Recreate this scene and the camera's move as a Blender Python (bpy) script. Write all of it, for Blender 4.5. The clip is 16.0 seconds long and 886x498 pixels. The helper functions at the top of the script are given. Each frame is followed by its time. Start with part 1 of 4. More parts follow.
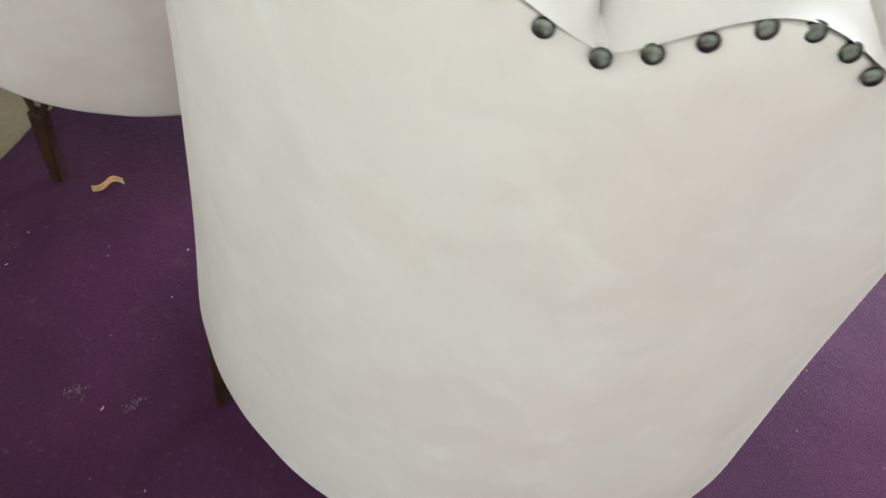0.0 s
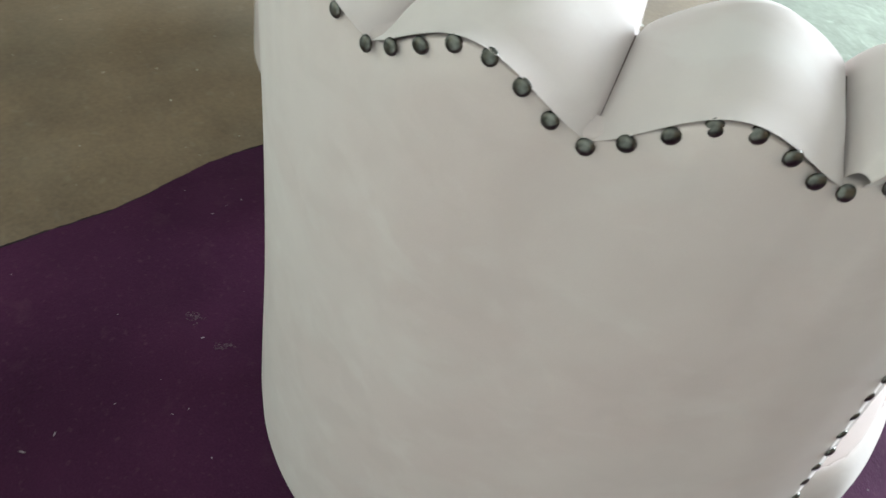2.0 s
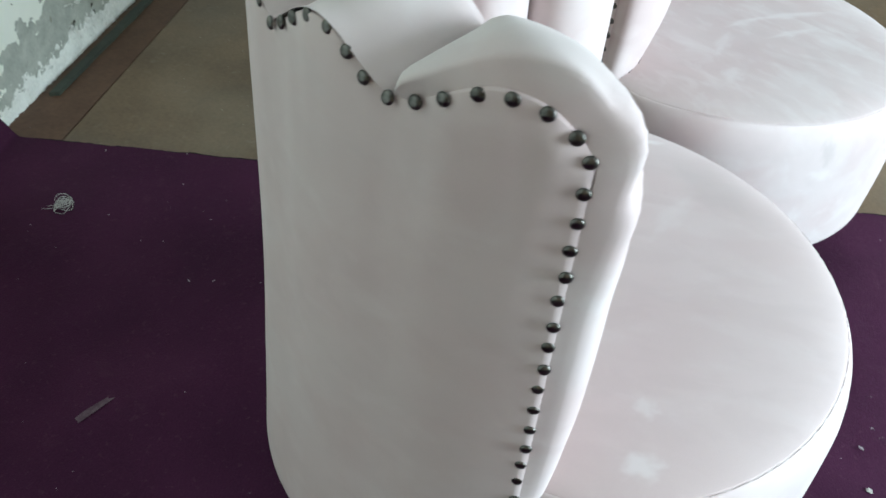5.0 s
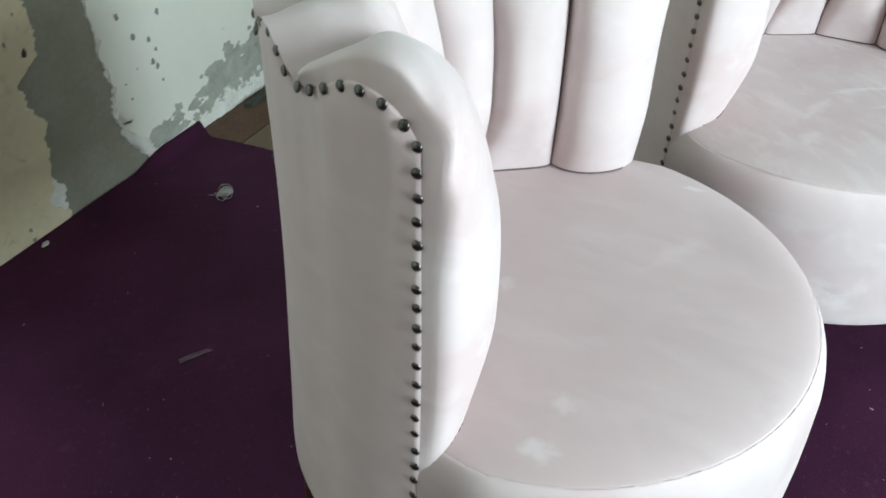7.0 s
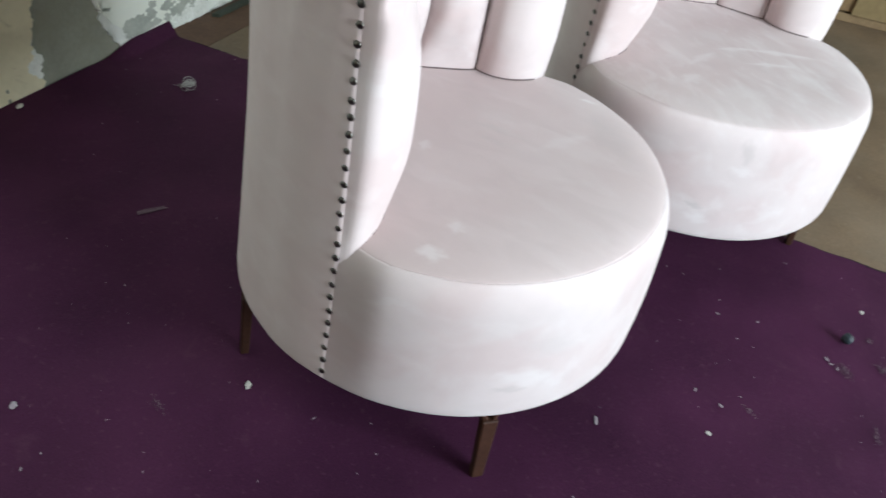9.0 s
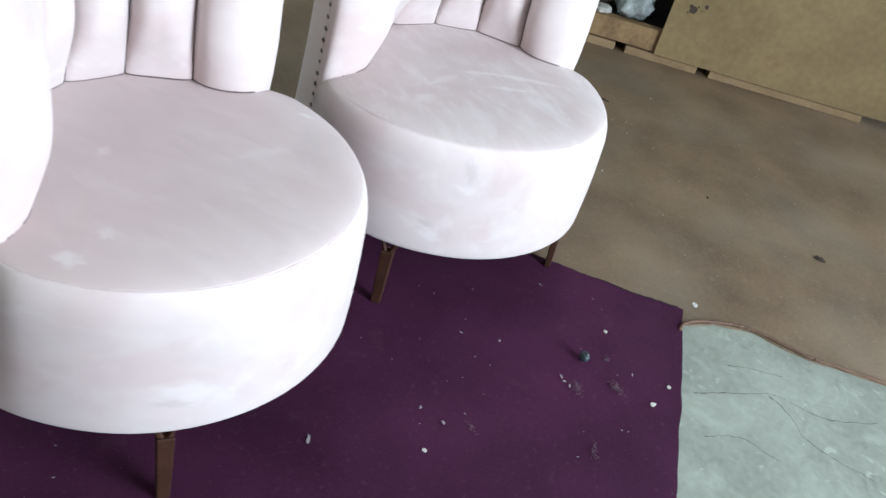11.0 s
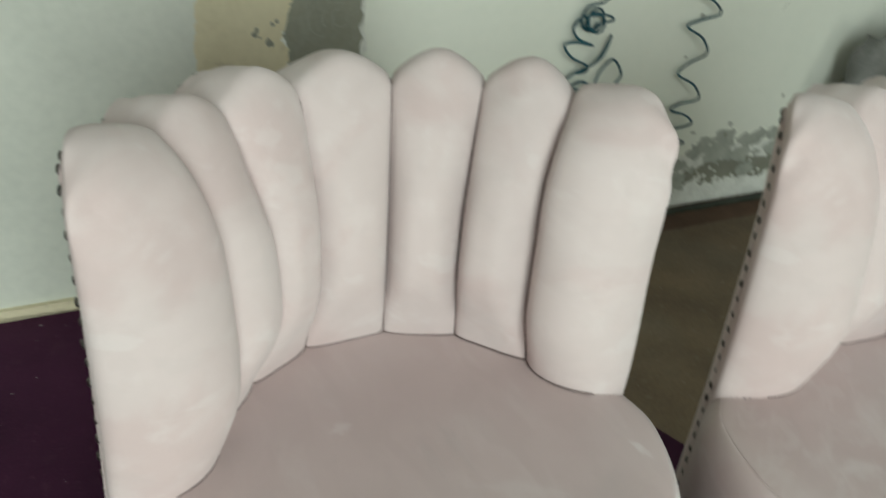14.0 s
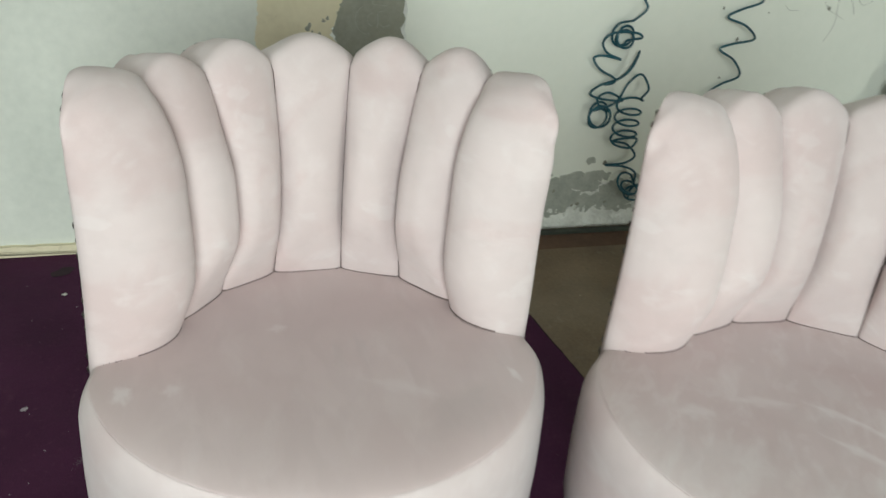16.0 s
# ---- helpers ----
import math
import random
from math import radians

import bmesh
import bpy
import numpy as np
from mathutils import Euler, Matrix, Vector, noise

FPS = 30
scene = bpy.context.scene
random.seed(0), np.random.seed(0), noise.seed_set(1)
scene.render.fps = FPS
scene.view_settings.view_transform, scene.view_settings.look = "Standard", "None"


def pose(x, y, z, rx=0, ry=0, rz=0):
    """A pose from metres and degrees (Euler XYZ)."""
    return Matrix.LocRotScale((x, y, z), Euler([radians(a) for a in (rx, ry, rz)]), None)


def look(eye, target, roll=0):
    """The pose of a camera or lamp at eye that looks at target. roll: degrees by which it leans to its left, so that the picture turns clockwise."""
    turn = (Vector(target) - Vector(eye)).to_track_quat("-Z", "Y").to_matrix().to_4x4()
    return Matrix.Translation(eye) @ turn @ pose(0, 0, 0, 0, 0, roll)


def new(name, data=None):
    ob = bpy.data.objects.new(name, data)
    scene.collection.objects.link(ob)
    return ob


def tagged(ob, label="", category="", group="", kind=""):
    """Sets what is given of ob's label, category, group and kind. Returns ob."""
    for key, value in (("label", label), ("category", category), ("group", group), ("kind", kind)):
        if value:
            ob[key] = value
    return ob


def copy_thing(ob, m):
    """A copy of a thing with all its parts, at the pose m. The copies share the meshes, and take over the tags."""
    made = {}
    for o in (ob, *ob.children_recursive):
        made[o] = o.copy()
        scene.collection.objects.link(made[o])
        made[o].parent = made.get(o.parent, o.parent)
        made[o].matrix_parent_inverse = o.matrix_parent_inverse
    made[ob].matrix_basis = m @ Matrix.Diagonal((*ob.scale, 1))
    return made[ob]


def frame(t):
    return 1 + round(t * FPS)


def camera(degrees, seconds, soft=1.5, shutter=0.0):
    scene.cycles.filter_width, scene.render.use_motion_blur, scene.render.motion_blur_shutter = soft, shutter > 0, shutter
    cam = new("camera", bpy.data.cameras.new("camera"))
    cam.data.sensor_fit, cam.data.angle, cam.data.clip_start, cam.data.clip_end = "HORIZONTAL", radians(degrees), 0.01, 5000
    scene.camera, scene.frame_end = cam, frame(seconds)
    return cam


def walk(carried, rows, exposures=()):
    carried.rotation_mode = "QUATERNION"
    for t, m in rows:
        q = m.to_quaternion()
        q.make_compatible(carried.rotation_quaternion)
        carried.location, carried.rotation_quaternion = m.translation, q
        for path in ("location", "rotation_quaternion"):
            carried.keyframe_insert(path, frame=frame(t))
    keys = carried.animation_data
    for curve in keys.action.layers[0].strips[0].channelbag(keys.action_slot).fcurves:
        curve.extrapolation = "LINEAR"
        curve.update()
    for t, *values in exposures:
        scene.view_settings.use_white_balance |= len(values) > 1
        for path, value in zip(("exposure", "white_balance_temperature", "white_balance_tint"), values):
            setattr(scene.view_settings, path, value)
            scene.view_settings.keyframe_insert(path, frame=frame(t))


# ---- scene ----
cam = camera(56.2, 16.0, shutter=0.5)
PATH = [
    (0, (-0.158, 0.529, 1.009), (0.207, -0.639, -0.573), 11.5),
    (0.5, (-0.254, 0.545, 1.028), (0.307, -0.601, -0.512), 10.5),
    (1, (-0.348, 0.543, 1.047), (0.427, -0.56, -0.43), 10.5),
    (1.5, (-0.415, 0.505, 1.049), (0.534, -0.501, -0.395), 9.8),
    (2, (-0.482, 0.43, 1.039), (0.645, -0.422, -0.376), 9.1),
    (2.5, (-0.525, 0.368, 1.044), (0.727, -0.306, -0.362), 8.6),
    (3, (-0.578, 0.306, 1.043), (0.748, -0.185, -0.371), 9.0),
    (3.5, (-0.66, 0.236, 1.049), (0.724, -0.096, -0.357), 9.1),
    (4, (-0.753, 0.148, 1.06), (0.687, -0.005, -0.32), 8.5),
    (4.2, (-0.773, 0.116, 1.064), (0.682, 0.02, -0.305), 8.1),
    (4.5, (-0.788, 0.071, 1.06), (0.691, 0.051, -0.286), 7.3),
    (4.7, (-0.792, 0.039, 1.058), (0.704, 0.067, -0.269), 6.7),
    (6.8, (-0.843, -0.299, 1.106), (0.619, 0.33, -0.106), 0.8),
    (7, (-0.859, -0.316, 1.105), (0.582, 0.345, -0.114), 1.2),
    (7.5, (-0.901, -0.348, 1.101), (0.504, 0.357, -0.135), 2.3),
    (8, (-0.974, -0.383, 1.102), (0.422, 0.305, -0.154), 4.0),
    (8.5, (-1.055, -0.423, 1.11), (0.361, 0.203, -0.156), 7.2),
    (9, (-1.125, -0.475, 1.121), (0.353, 0.04, -0.123), 10.9),
    (9.5, (-1.141, -0.518, 1.13), (0.409, -0.114, -0.068), 13.6),
    (10, (-1.119, -0.587, 1.148), (0.498, -0.279, 0.012), 15.7),
    (10.2, (-1.102, -0.622, 1.147), (0.534, -0.334, 0.034), 16.1),
    (12.3, (-0.717, -0.933, 1.11), (0.742, -0.322, -0.113), 14.7),
    (12.5, (-0.66, -0.934, 1.081), (0.759, -0.202, -0.124), 12.9),
    (13, (-0.513, -0.877, 1.064), (0.745, 0.191, -0.066), 8.0),
    (13.5, (-0.381, -0.807, 1.158), (0.589, 0.505, 0.001), 3.4),
    (14, (-0.38, -0.811, 1.117), (0.459, 0.749, 0.187), 4.2),
    (14.5, (-0.314, -0.872, 1.137), (0.35, 0.797, 0.258), 4.1),
    (15, (-0.252, -0.961, 1.156), (0.312, 0.742, 0.271), 5.2),
    (15.5, (-0.211, -1.045, 1.151), (0.336, 0.655, 0.251), 5.6),
    (16, (-0.218, -1.161, 1.162), (0.359, 0.522, 0.248), 5.6),
]

EXPOSURES = [(0.0, 1.20, 6050, 4), (0.8, 1.41, 6050, 4), (1.5, 0.98, 6050, 4), (2.0, 0.63, 6050, 3), (2.5, 0.60, 6000, 3), (3.5, 0.62, 5850, 3), (4.7, 0.27, 5700, 1), (7.0, -0.01, 5900, 2), (8.0, -0.02, 5950, 4), (9.0, 0.03, 6000, 7), (10.0, 0.06, 5950, 8),
             (12.5, 0.14, 5600, 8), (13.5, -0.53, 6350, 3), (14.2, -0.76, 6750, 0), (14.6, -0.67, 6750, 0), (15.0, -0.46, 6700, 1), (15.5, -0.36, 6650, 2), (16.0, -0.53, 6600, 4)]
walk(cam, [(t, look(eye, target, roll)) for t, eye, target, roll in PATH], EXPOSURES)

# ---- light: daylight through two low, wide openings in the front wall ----
world = bpy.data.worlds.new("world")
scene.world = world
world.use_nodes = True
wn = world.node_tree.nodes
sky = wn.new("ShaderNodeTexSky")
sky.sky_type, sky.sun_disc = "NISHITA", False
sky.sun_elevation, sky.sun_rotation = radians(40), radians(150)
world.node_tree.links.new(sky.outputs[0], wn["Background"].inputs[0])
wn["Background"].inputs[1].default_value = 0.12

ROOM_X0, ROOM_X1, ROOM_Y0, WALL_Y, CEIL = -3.4, 3.8, -3.4, 1.093, 3.0
# x from, x to, z from, z to, power, colour
OPENINGS = [(-1.5, 0.1, 0.2, 2.4, 212, (0.92, 0.98, 1.0)), (2.1, 3.5, 0.05, 1.25, 54, (0.97, 1.0, 0.97))]


def area(name, loc, target, sx, sy, power, colour):
    la = bpy.data.lights.new(name, "AREA")
    la.shape, la.size, la.size_y, la.energy, la.color = "RECTANGLE", sx, sy, power, colour
    ob = new(name, la)
    ob.matrix_world = look(loc, target)
    return ob


for x0, x1, z0, z1, power, colour in OPENINGS:
    area("daylight", ((x0 + x1) / 2, ROOM_Y0 - 0.02, (z0 + z1) / 2), ((x0 + x1) / 2, 0, (z0 + z1) / 2), x1 - x0, z1 - z0, power, colour)


# ---- materials ----
def mat(name, colour, rough=0.8, metal=0.0, dark=None, scale=8.0, fine=120.0, bump=0.15, spread=0.5, sheen=0.0, detail=6.0, bump_dist=0.002, ior=1.45, island=0.0, objrand=0.0):
    """Two colours mixed by a broad and a fine noise, with relief from the fine one."""
    m = bpy.data.materials.new(name)
    m.use_nodes = True
    nt = m.node_tree
    b = nt.nodes["Principled BSDF"]
    co = nt.nodes.new("ShaderNodeTexCoord")
    big, small = nt.nodes.new("ShaderNodeTexNoise"), nt.nodes.new("ShaderNodeTexNoise")
    big.inputs["Scale"].default_value, big.inputs["Detail"].default_value = scale, detail
    small.inputs["Scale"].default_value, small.inputs["Detail"].default_value = fine, 4
    for n in (big, small):
        nt.links.new(co.outputs["Object"], n.inputs["Vector"])
    mix = nt.nodes.new("ShaderNodeMath")
    mix.operation = "MULTIPLY_ADD"
    nt.links.new(small.outputs["Fac"], mix.inputs[0])
    mix.inputs[1].default_value = 0.5
    nt.links.new(big.outputs["Fac"], mix.inputs[2])
    val = mix.outputs[0]
    if island or objrand:
        info = nt.nodes.new("ShaderNodeNewGeometry" if island else "ShaderNodeObjectInfo")
        add = nt.nodes.new("ShaderNodeMath")
        add.operation = "MULTIPLY_ADD"
        nt.links.new(info.outputs["Random Per Island" if island else "Random"], add.inputs[0])
        add.inputs[1].default_value = island or objrand
        nt.links.new(val, add.inputs[2])
        val = add.outputs[0]
    ramp = nt.nodes.new("ShaderNodeValToRGB")
    ramp.color_ramp.elements[0].position, ramp.color_ramp.elements[1].position = 0.75 - spread / 2, 0.75 + spread / 2
    ramp.color_ramp.elements[0].color = (*(dark or [c * 0.7 for c in colour]), 1)
    ramp.color_ramp.elements[1].color = (*colour, 1)
    nt.links.new(val, ramp.inputs[0])
    nt.links.new(ramp.outputs[0], b.inputs["Base Color"])
    b.inputs["Roughness"].default_value, b.inputs["Metallic"].default_value, b.inputs["IOR"].default_value = rough, metal, ior
    b.inputs["Sheen Weight"].default_value = sheen
    b.inputs["Sheen Roughness"].default_value = 0.4
    if bump:
        bp = nt.nodes.new("ShaderNodeBump")
        bp.inputs["Strength"].default_value, bp.inputs["Distance"].default_value = bump, bump_dist
        nt.links.new(mix.outputs[0], bp.inputs["Height"])
        nt.links.new(bp.outputs[0], b.inputs["Normal"])
    return m


def velvet(name="blush_velvet", lift=1.0, brushed=0.32, marks=(), patchy=0.0, lean=(0.0, 0.0, 0.0), flecks=0.0):
    """Short-napped velvet: soft sheen, broad shifts of the nap, a few soft brush marks, and shading normals tilted by
    lean.
    """
    m = mat(name, [c * lift for c in (0.560, 0.450, 0.440)], rough=0.8, dark=[c * lift for c in (0.504, 0.396, 0.386)], scale=4.0, fine=900, bump=0.12, spread=0.6, sheen=0.5, bump_dist=0.0006, detail=2)
    nt = m.node_tree
    b = nt.nodes["Principled BSDF"]
    co = nt.nodes["Texture Coordinate"]
    soft = nt.nodes["Color Ramp"]
    b.inputs["Sheen Roughness"].default_value = 0.75

    def nap(scale, stretch, distort, lo, hi, detail):
        mp = nt.nodes.new("ShaderNodeMapping")
        mp.inputs["Scale"].default_value = stretch
        mp.inputs["Rotation"].default_value = (0.4, 0.7, 0.5)
        nt.links.new(co.outputs["Object"], mp.inputs["Vector"])
        n = nt.nodes.new("ShaderNodeTexNoise")
        n.inputs["Scale"].default_value, n.inputs["Detail"].default_value, n.inputs["Distortion"].default_value = scale, detail, distort
        nt.links.new(mp.outputs[0], n.inputs["Vector"])
        r = nt.nodes.new("ShaderNodeMapRange")
        r.interpolation_type = "SMOOTHSTEP"
        r.inputs["From Min"].default_value, r.inputs["From Max"].default_value = lo, hi
        nt.links.new(n.outputs["Fac"], r.inputs["Value"])
        return r.outputs[0]

    def tint(base, fac, amount, colour):
        k = nt.nodes.new("ShaderNodeMath")
        k.operation = "MULTIPLY"
        k.inputs[1].default_value = amount
        nt.links.new(fac, k.inputs[0])
        x = nt.nodes.new("ShaderNodeMix")
        x.data_type = "RGBA"
        nt.links.new(k.outputs[0], x.inputs["Factor"])
        nt.links.new(base, x.inputs[6])
        x.inputs[7].default_value = (*colour, 1)
        return x.outputs[2]

    light = nap(4.0, (1, 1, 0.5), 0.4, 0.40, 0.72, 3)
    strokes = nap(22.0, (1.0, 0.4, 1.0), 0.3, 0.50, 0.74, 5)
    dark = nap(10.0, (1.0, 0.6, 1.0), 0.6, 0.63, 0.72, 3)
    c = tint(soft.outputs[0], light, 0.13, (0.65, 0.575, 0.562))
    c = tint(c, strokes, brushed, (0.70, 0.65, 0.637))
    mottle = nap(24.0, (1.0, 0.45, 1.0), 0.6, 0.42, 0.64, 6)
    c = tint(c, dark, 0.20, (0.487, 0.385, 0.376))
    c = tint(c, mottle, 0.36, (0.487, 0.385, 0.376))
    if patchy:
        c = tint(c, nap(5.5, (1.0, 1.0, 1.3), 0.5, 0.40, 0.55, 8), patchy, (0.635, 0.595, 0.583))
        c = tint(c, nap(14.0, (1.0, 1.0, 2.0), 0.5, 0.54, 0.62, 6), 0.5 * patchy, (0.50, 0.43, 0.42))
        c = tint(c, nap(11.0, (1.0, 1.0, 1.6), 0.5, 0.60, 0.68, 6), 0.6 * patchy, (0.70, 0.675, 0.665))
    if flecks:
        c = tint(c, nap(34.0, (1.0, 0.55, 1.0), 0.7, 0.55, 0.66, 6), flecks, (0.72, 0.68, 0.67))
    # single smudges where a hand has turned the nap: place, half sizes, turn about z, strength, colour
    for place, half, turn, amount, colour in marks:
        mp = nt.nodes.new("ShaderNodeMapping")
        mp.vector_type = "TEXTURE"
        mp.inputs["Location"].default_value, mp.inputs["Scale"].default_value = place, half
        mp.inputs["Rotation"].default_value = (0, 0, radians(turn))
        nt.links.new(co.outputs["Object"], mp.inputs["Vector"])
        wob = nt.nodes.new("ShaderNodeTexNoise")
        wob.inputs["Scale"].default_value, wob.inputs["Detail"].default_value = 1.3, 1.5
        nt.links.new(mp.outputs[0], wob.inputs["Vector"])
        ln = nt.nodes.new("ShaderNodeVectorMath")
        ln.operation = "LENGTH"
        nt.links.new(mp.outputs[0], ln.inputs[0])
        add = nt.nodes.new("ShaderNodeMath")
        add.operation = "MULTIPLY_ADD"
        add.inputs[1].default_value = 1.5
        nt.links.new(wob.outputs["Fac"], add.inputs[0])
        nt.links.new(ln.outputs["Value"], add.inputs[2])
        r = nt.nodes.new("ShaderNodeMapRange")
        r.interpolation_type = "SMOOTHSTEP"
        for key, value in (("From Min", 1.95), ("From Max", 1.05), ("To Min", 0.0), ("To Max", 1.0)):
            r.inputs[key].default_value = value
        nt.links.new(add.outputs[0], r.inputs["Value"])
        c = tint(c, r.outputs[0], amount, colour)
    nt.links.new(c, b.inputs["Base Color"])
    w = nt.nodes.new("ShaderNodeMapRange")
    w.inputs["To Min"].default_value, w.inputs["To Max"].default_value = 0.22, 0.32
    nt.links.new(light, w.inputs["Value"])
    nt.links.new(w.outputs[0], b.inputs["Sheen Weight"])
    # normals tilted by lean put one-sided shade on the cloth, more in some places
    turn = nt.nodes.new("ShaderNodeVectorTransform")
    turn.vector_type, turn.convert_from, turn.convert_to = "VECTOR", "OBJECT", "WORLD"
    turn.inputs[0].default_value = lean
    vary = nt.nodes.new("ShaderNodeMapRange")
    vary.inputs["To Min"].default_value, vary.inputs["To Max"].default_value = 0.8, 1.2
    nt.links.new(light, vary.inputs["Value"])
    tilt_normal = nt.nodes.new("ShaderNodeVectorMath")
    tilt_normal.operation = "MULTIPLY_ADD"
    nt.links.new(turn.outputs[0], tilt_normal.inputs[0])
    nt.links.new(vary.outputs[0], tilt_normal.inputs[1])
    nt.links.new(nt.nodes["Bump"].outputs[0], tilt_normal.inputs[2])
    unit = nt.nodes.new("ShaderNodeVectorMath")
    unit.operation = "NORMALIZE"
    nt.links.new(tilt_normal.outputs[0], unit.inputs[0])
    nt.links.new(unit.outputs[0], b.inputs["Normal"])
    return m


VELVET = velvet(brushed=0.16, patchy=0.14)
# lean turns the channels' normals to +x, which shades that side
CHANNEL = velvet("blush_velvet_channels", 1.0, 0.22, (), 0.30, (0.18, 0.0, 0.0))
NAP_DARK, NAP_PALE = (0.42, 0.36, 0.35), (0.70, 0.65, 0.64)
VELVET_A = velvet("blush_velvet_smudged", 1.0, 0.16, [
    ((-0.258, -0.243, 0.232), (0.030, 0.030, 0.008), 0, 0.55, NAP_DARK), ((-0.226, -0.273, 0.315), (0.06, 0.06, 0.022), 0, 0.25, NAP_DARK), ((-0.245, -0.256, 0.255), (0.05, 0.05, 0.02), 0, 0.4, NAP_PALE),
    ((-0.283, -0.099, 0.430), (0.016, 0.022, 0.03), 20, 0.55, NAP_PALE), ((-0.218, -0.103, 0.436), (0.014, 0.014, 0.03), 0, 0.4, NAP_PALE), ((-0.063, 0.033, 0.436), (0.016, 0.012, 0.03), 0, 0.35, NAP_PALE),
    ((0.175, -0.195, 0.43), (0.075, 0.045, 0.05), 35, 0.30, NAP_DARK), ((0.057, -0.04, 0.436), (0.012, 0.05, 0.03), 5, 0.22, NAP_DARK), ((0.02, -0.05, 0.436), (0.010, 0.04, 0.03), 5, 0.22, NAP_DARK), ((0.277, -0.12, 0.43), (0.008, 0.018, 0.03), 20, 0.6, NAP_PALE), ((0.10, -0.14, 0.436), (0.06, 0.015, 0.03), -30, 0.2, NAP_PALE)])
VELVET_B = velvet("blush_velvet_brushed", 1.0, 0.48, [
    ((-0.158, -0.317, 0.375), (0.018, 0.018, 0.026), 0, 0.55, NAP_DARK), ((-0.21, -0.286, 0.244), (0.022, 0.022, 0.008), 0, 0.6, NAP_DARK), ((-0.20, -0.29, 0.215), (0.03, 0.03, 0.012), 0, 0.4, NAP_PALE), ((-0.156, -0.318, 0.335), (0.03, 0.03, 0.012), 0, 0.4, NAP_PALE),
    ((0.127, -0.08, 0.436), (0.09, 0.012, 0.03), -25, 0.55, NAP_PALE), ((0.06, -0.12, 0.436), (0.06, 0.010, 0.03), -20, 0.5, NAP_PALE), ((-0.171, -0.132, 0.436), (0.03, 0.02, 0.03), 10, 0.45, NAP_PALE), ((0.027, -0.042, 0.436), (0.05, 0.010, 0.03), -15, 0.5, NAP_PALE), ((-0.08, -0.06, 0.436), (0.05, 0.014, 0.03), 15, 0.4, NAP_PALE)], 0.2, (0.0, 0.0, 0.0), 0.14)
# drum fronts: more pale patches than the seat; lean tilts normals to dim them
FRONT_A = velvet("blush_velvet_pale_patches", 1.0, 0.26, [
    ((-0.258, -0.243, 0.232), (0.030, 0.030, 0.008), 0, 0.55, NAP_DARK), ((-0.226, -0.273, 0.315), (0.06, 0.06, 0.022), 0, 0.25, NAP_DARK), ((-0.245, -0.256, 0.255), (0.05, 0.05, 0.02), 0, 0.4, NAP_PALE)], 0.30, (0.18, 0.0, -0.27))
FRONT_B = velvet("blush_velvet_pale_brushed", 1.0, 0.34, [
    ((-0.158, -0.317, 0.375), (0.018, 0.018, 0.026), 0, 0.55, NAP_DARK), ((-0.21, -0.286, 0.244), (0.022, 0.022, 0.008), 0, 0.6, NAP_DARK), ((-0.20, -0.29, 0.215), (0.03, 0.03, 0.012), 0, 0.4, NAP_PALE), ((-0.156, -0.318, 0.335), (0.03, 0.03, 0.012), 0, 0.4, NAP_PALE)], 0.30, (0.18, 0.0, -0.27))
CREASE_SHADE = mat("dusky_crease_shade", (0.17, 0.125, 0.12), rough=0.9, bump=0)
NAIL = mat("antique_brass_nail", (0.16, 0.153, 0.14), rough=0.28, metal=1.0, dark=(0.05, 0.048, 0.044), scale=90, fine=400, bump=0.1, bump_dist=0.0005, objrand=0.2)
WALNUT = mat("dark_walnut_wood", (0.052, 0.022, 0.013), rough=0.6, dark=(0.021, 0.009, 0.006), scale=20, fine=160, bump=0.1, ior=1.25)
BRASS = mat("worn_brass", (0.55, 0.38, 0.16), rough=0.35, metal=1.0, dark=(0.3, 0.19, 0.08), scale=60, fine=300, bump=0.1, bump_dist=0.0006)
CARPET = mat("purple_felt_carpet", (0.063, 0.0176, 0.0465), rough=0.95, dark=(0.028, 0.0083, 0.0217), scale=3.2, fine=330, bump=0.9, spread=0.5, sheen=0.06, bump_dist=0.002)
CARPET.node_tree.nodes["Principled BSDF"].inputs["Specular IOR Level"].default_value = 0.14
CARPET.node_tree.nodes["Principled BSDF"].inputs["Roughness"].default_value = 0.7
CARPET.node_tree.nodes["Principled BSDF"].inputs["Specular Tint"].default_value = (0.8, 0.5, 0.9, 1)
CARPET.node_tree.nodes["Principled BSDF"].inputs["Sheen Tint"].default_value = (0.62, 0.17, 0.44, 1)


def dents(m, scale, distance, strength):
    """A second, coarser relief under the fine one: pressed marks and creases."""
    nt = m.node_tree
    co, old = nt.nodes["Texture Coordinate"], nt.nodes["Bump"]
    n = nt.nodes.new("ShaderNodeTexNoise")
    n.inputs["Scale"].default_value, n.inputs["Detail"].default_value, n.inputs["Distortion"].default_value = scale, 5, 1.6
    nt.links.new(co.outputs["Object"], n.inputs["Vector"])
    r = nt.nodes.new("ShaderNodeMapRange")
    r.inputs["From Min"].default_value, r.inputs["From Max"].default_value = 0.42, 0.56
    nt.links.new(n.outputs["Fac"], r.inputs["Value"])
    bp = nt.nodes.new("ShaderNodeBump")
    bp.inputs["Strength"].default_value, bp.inputs["Distance"].default_value = strength, distance
    nt.links.new(r.outputs[0], bp.inputs["Height"])
    nt.links.new(bp.outputs[0], old.inputs["Normal"])


dents(CARPET, 24.0, 0.003, 0.07)


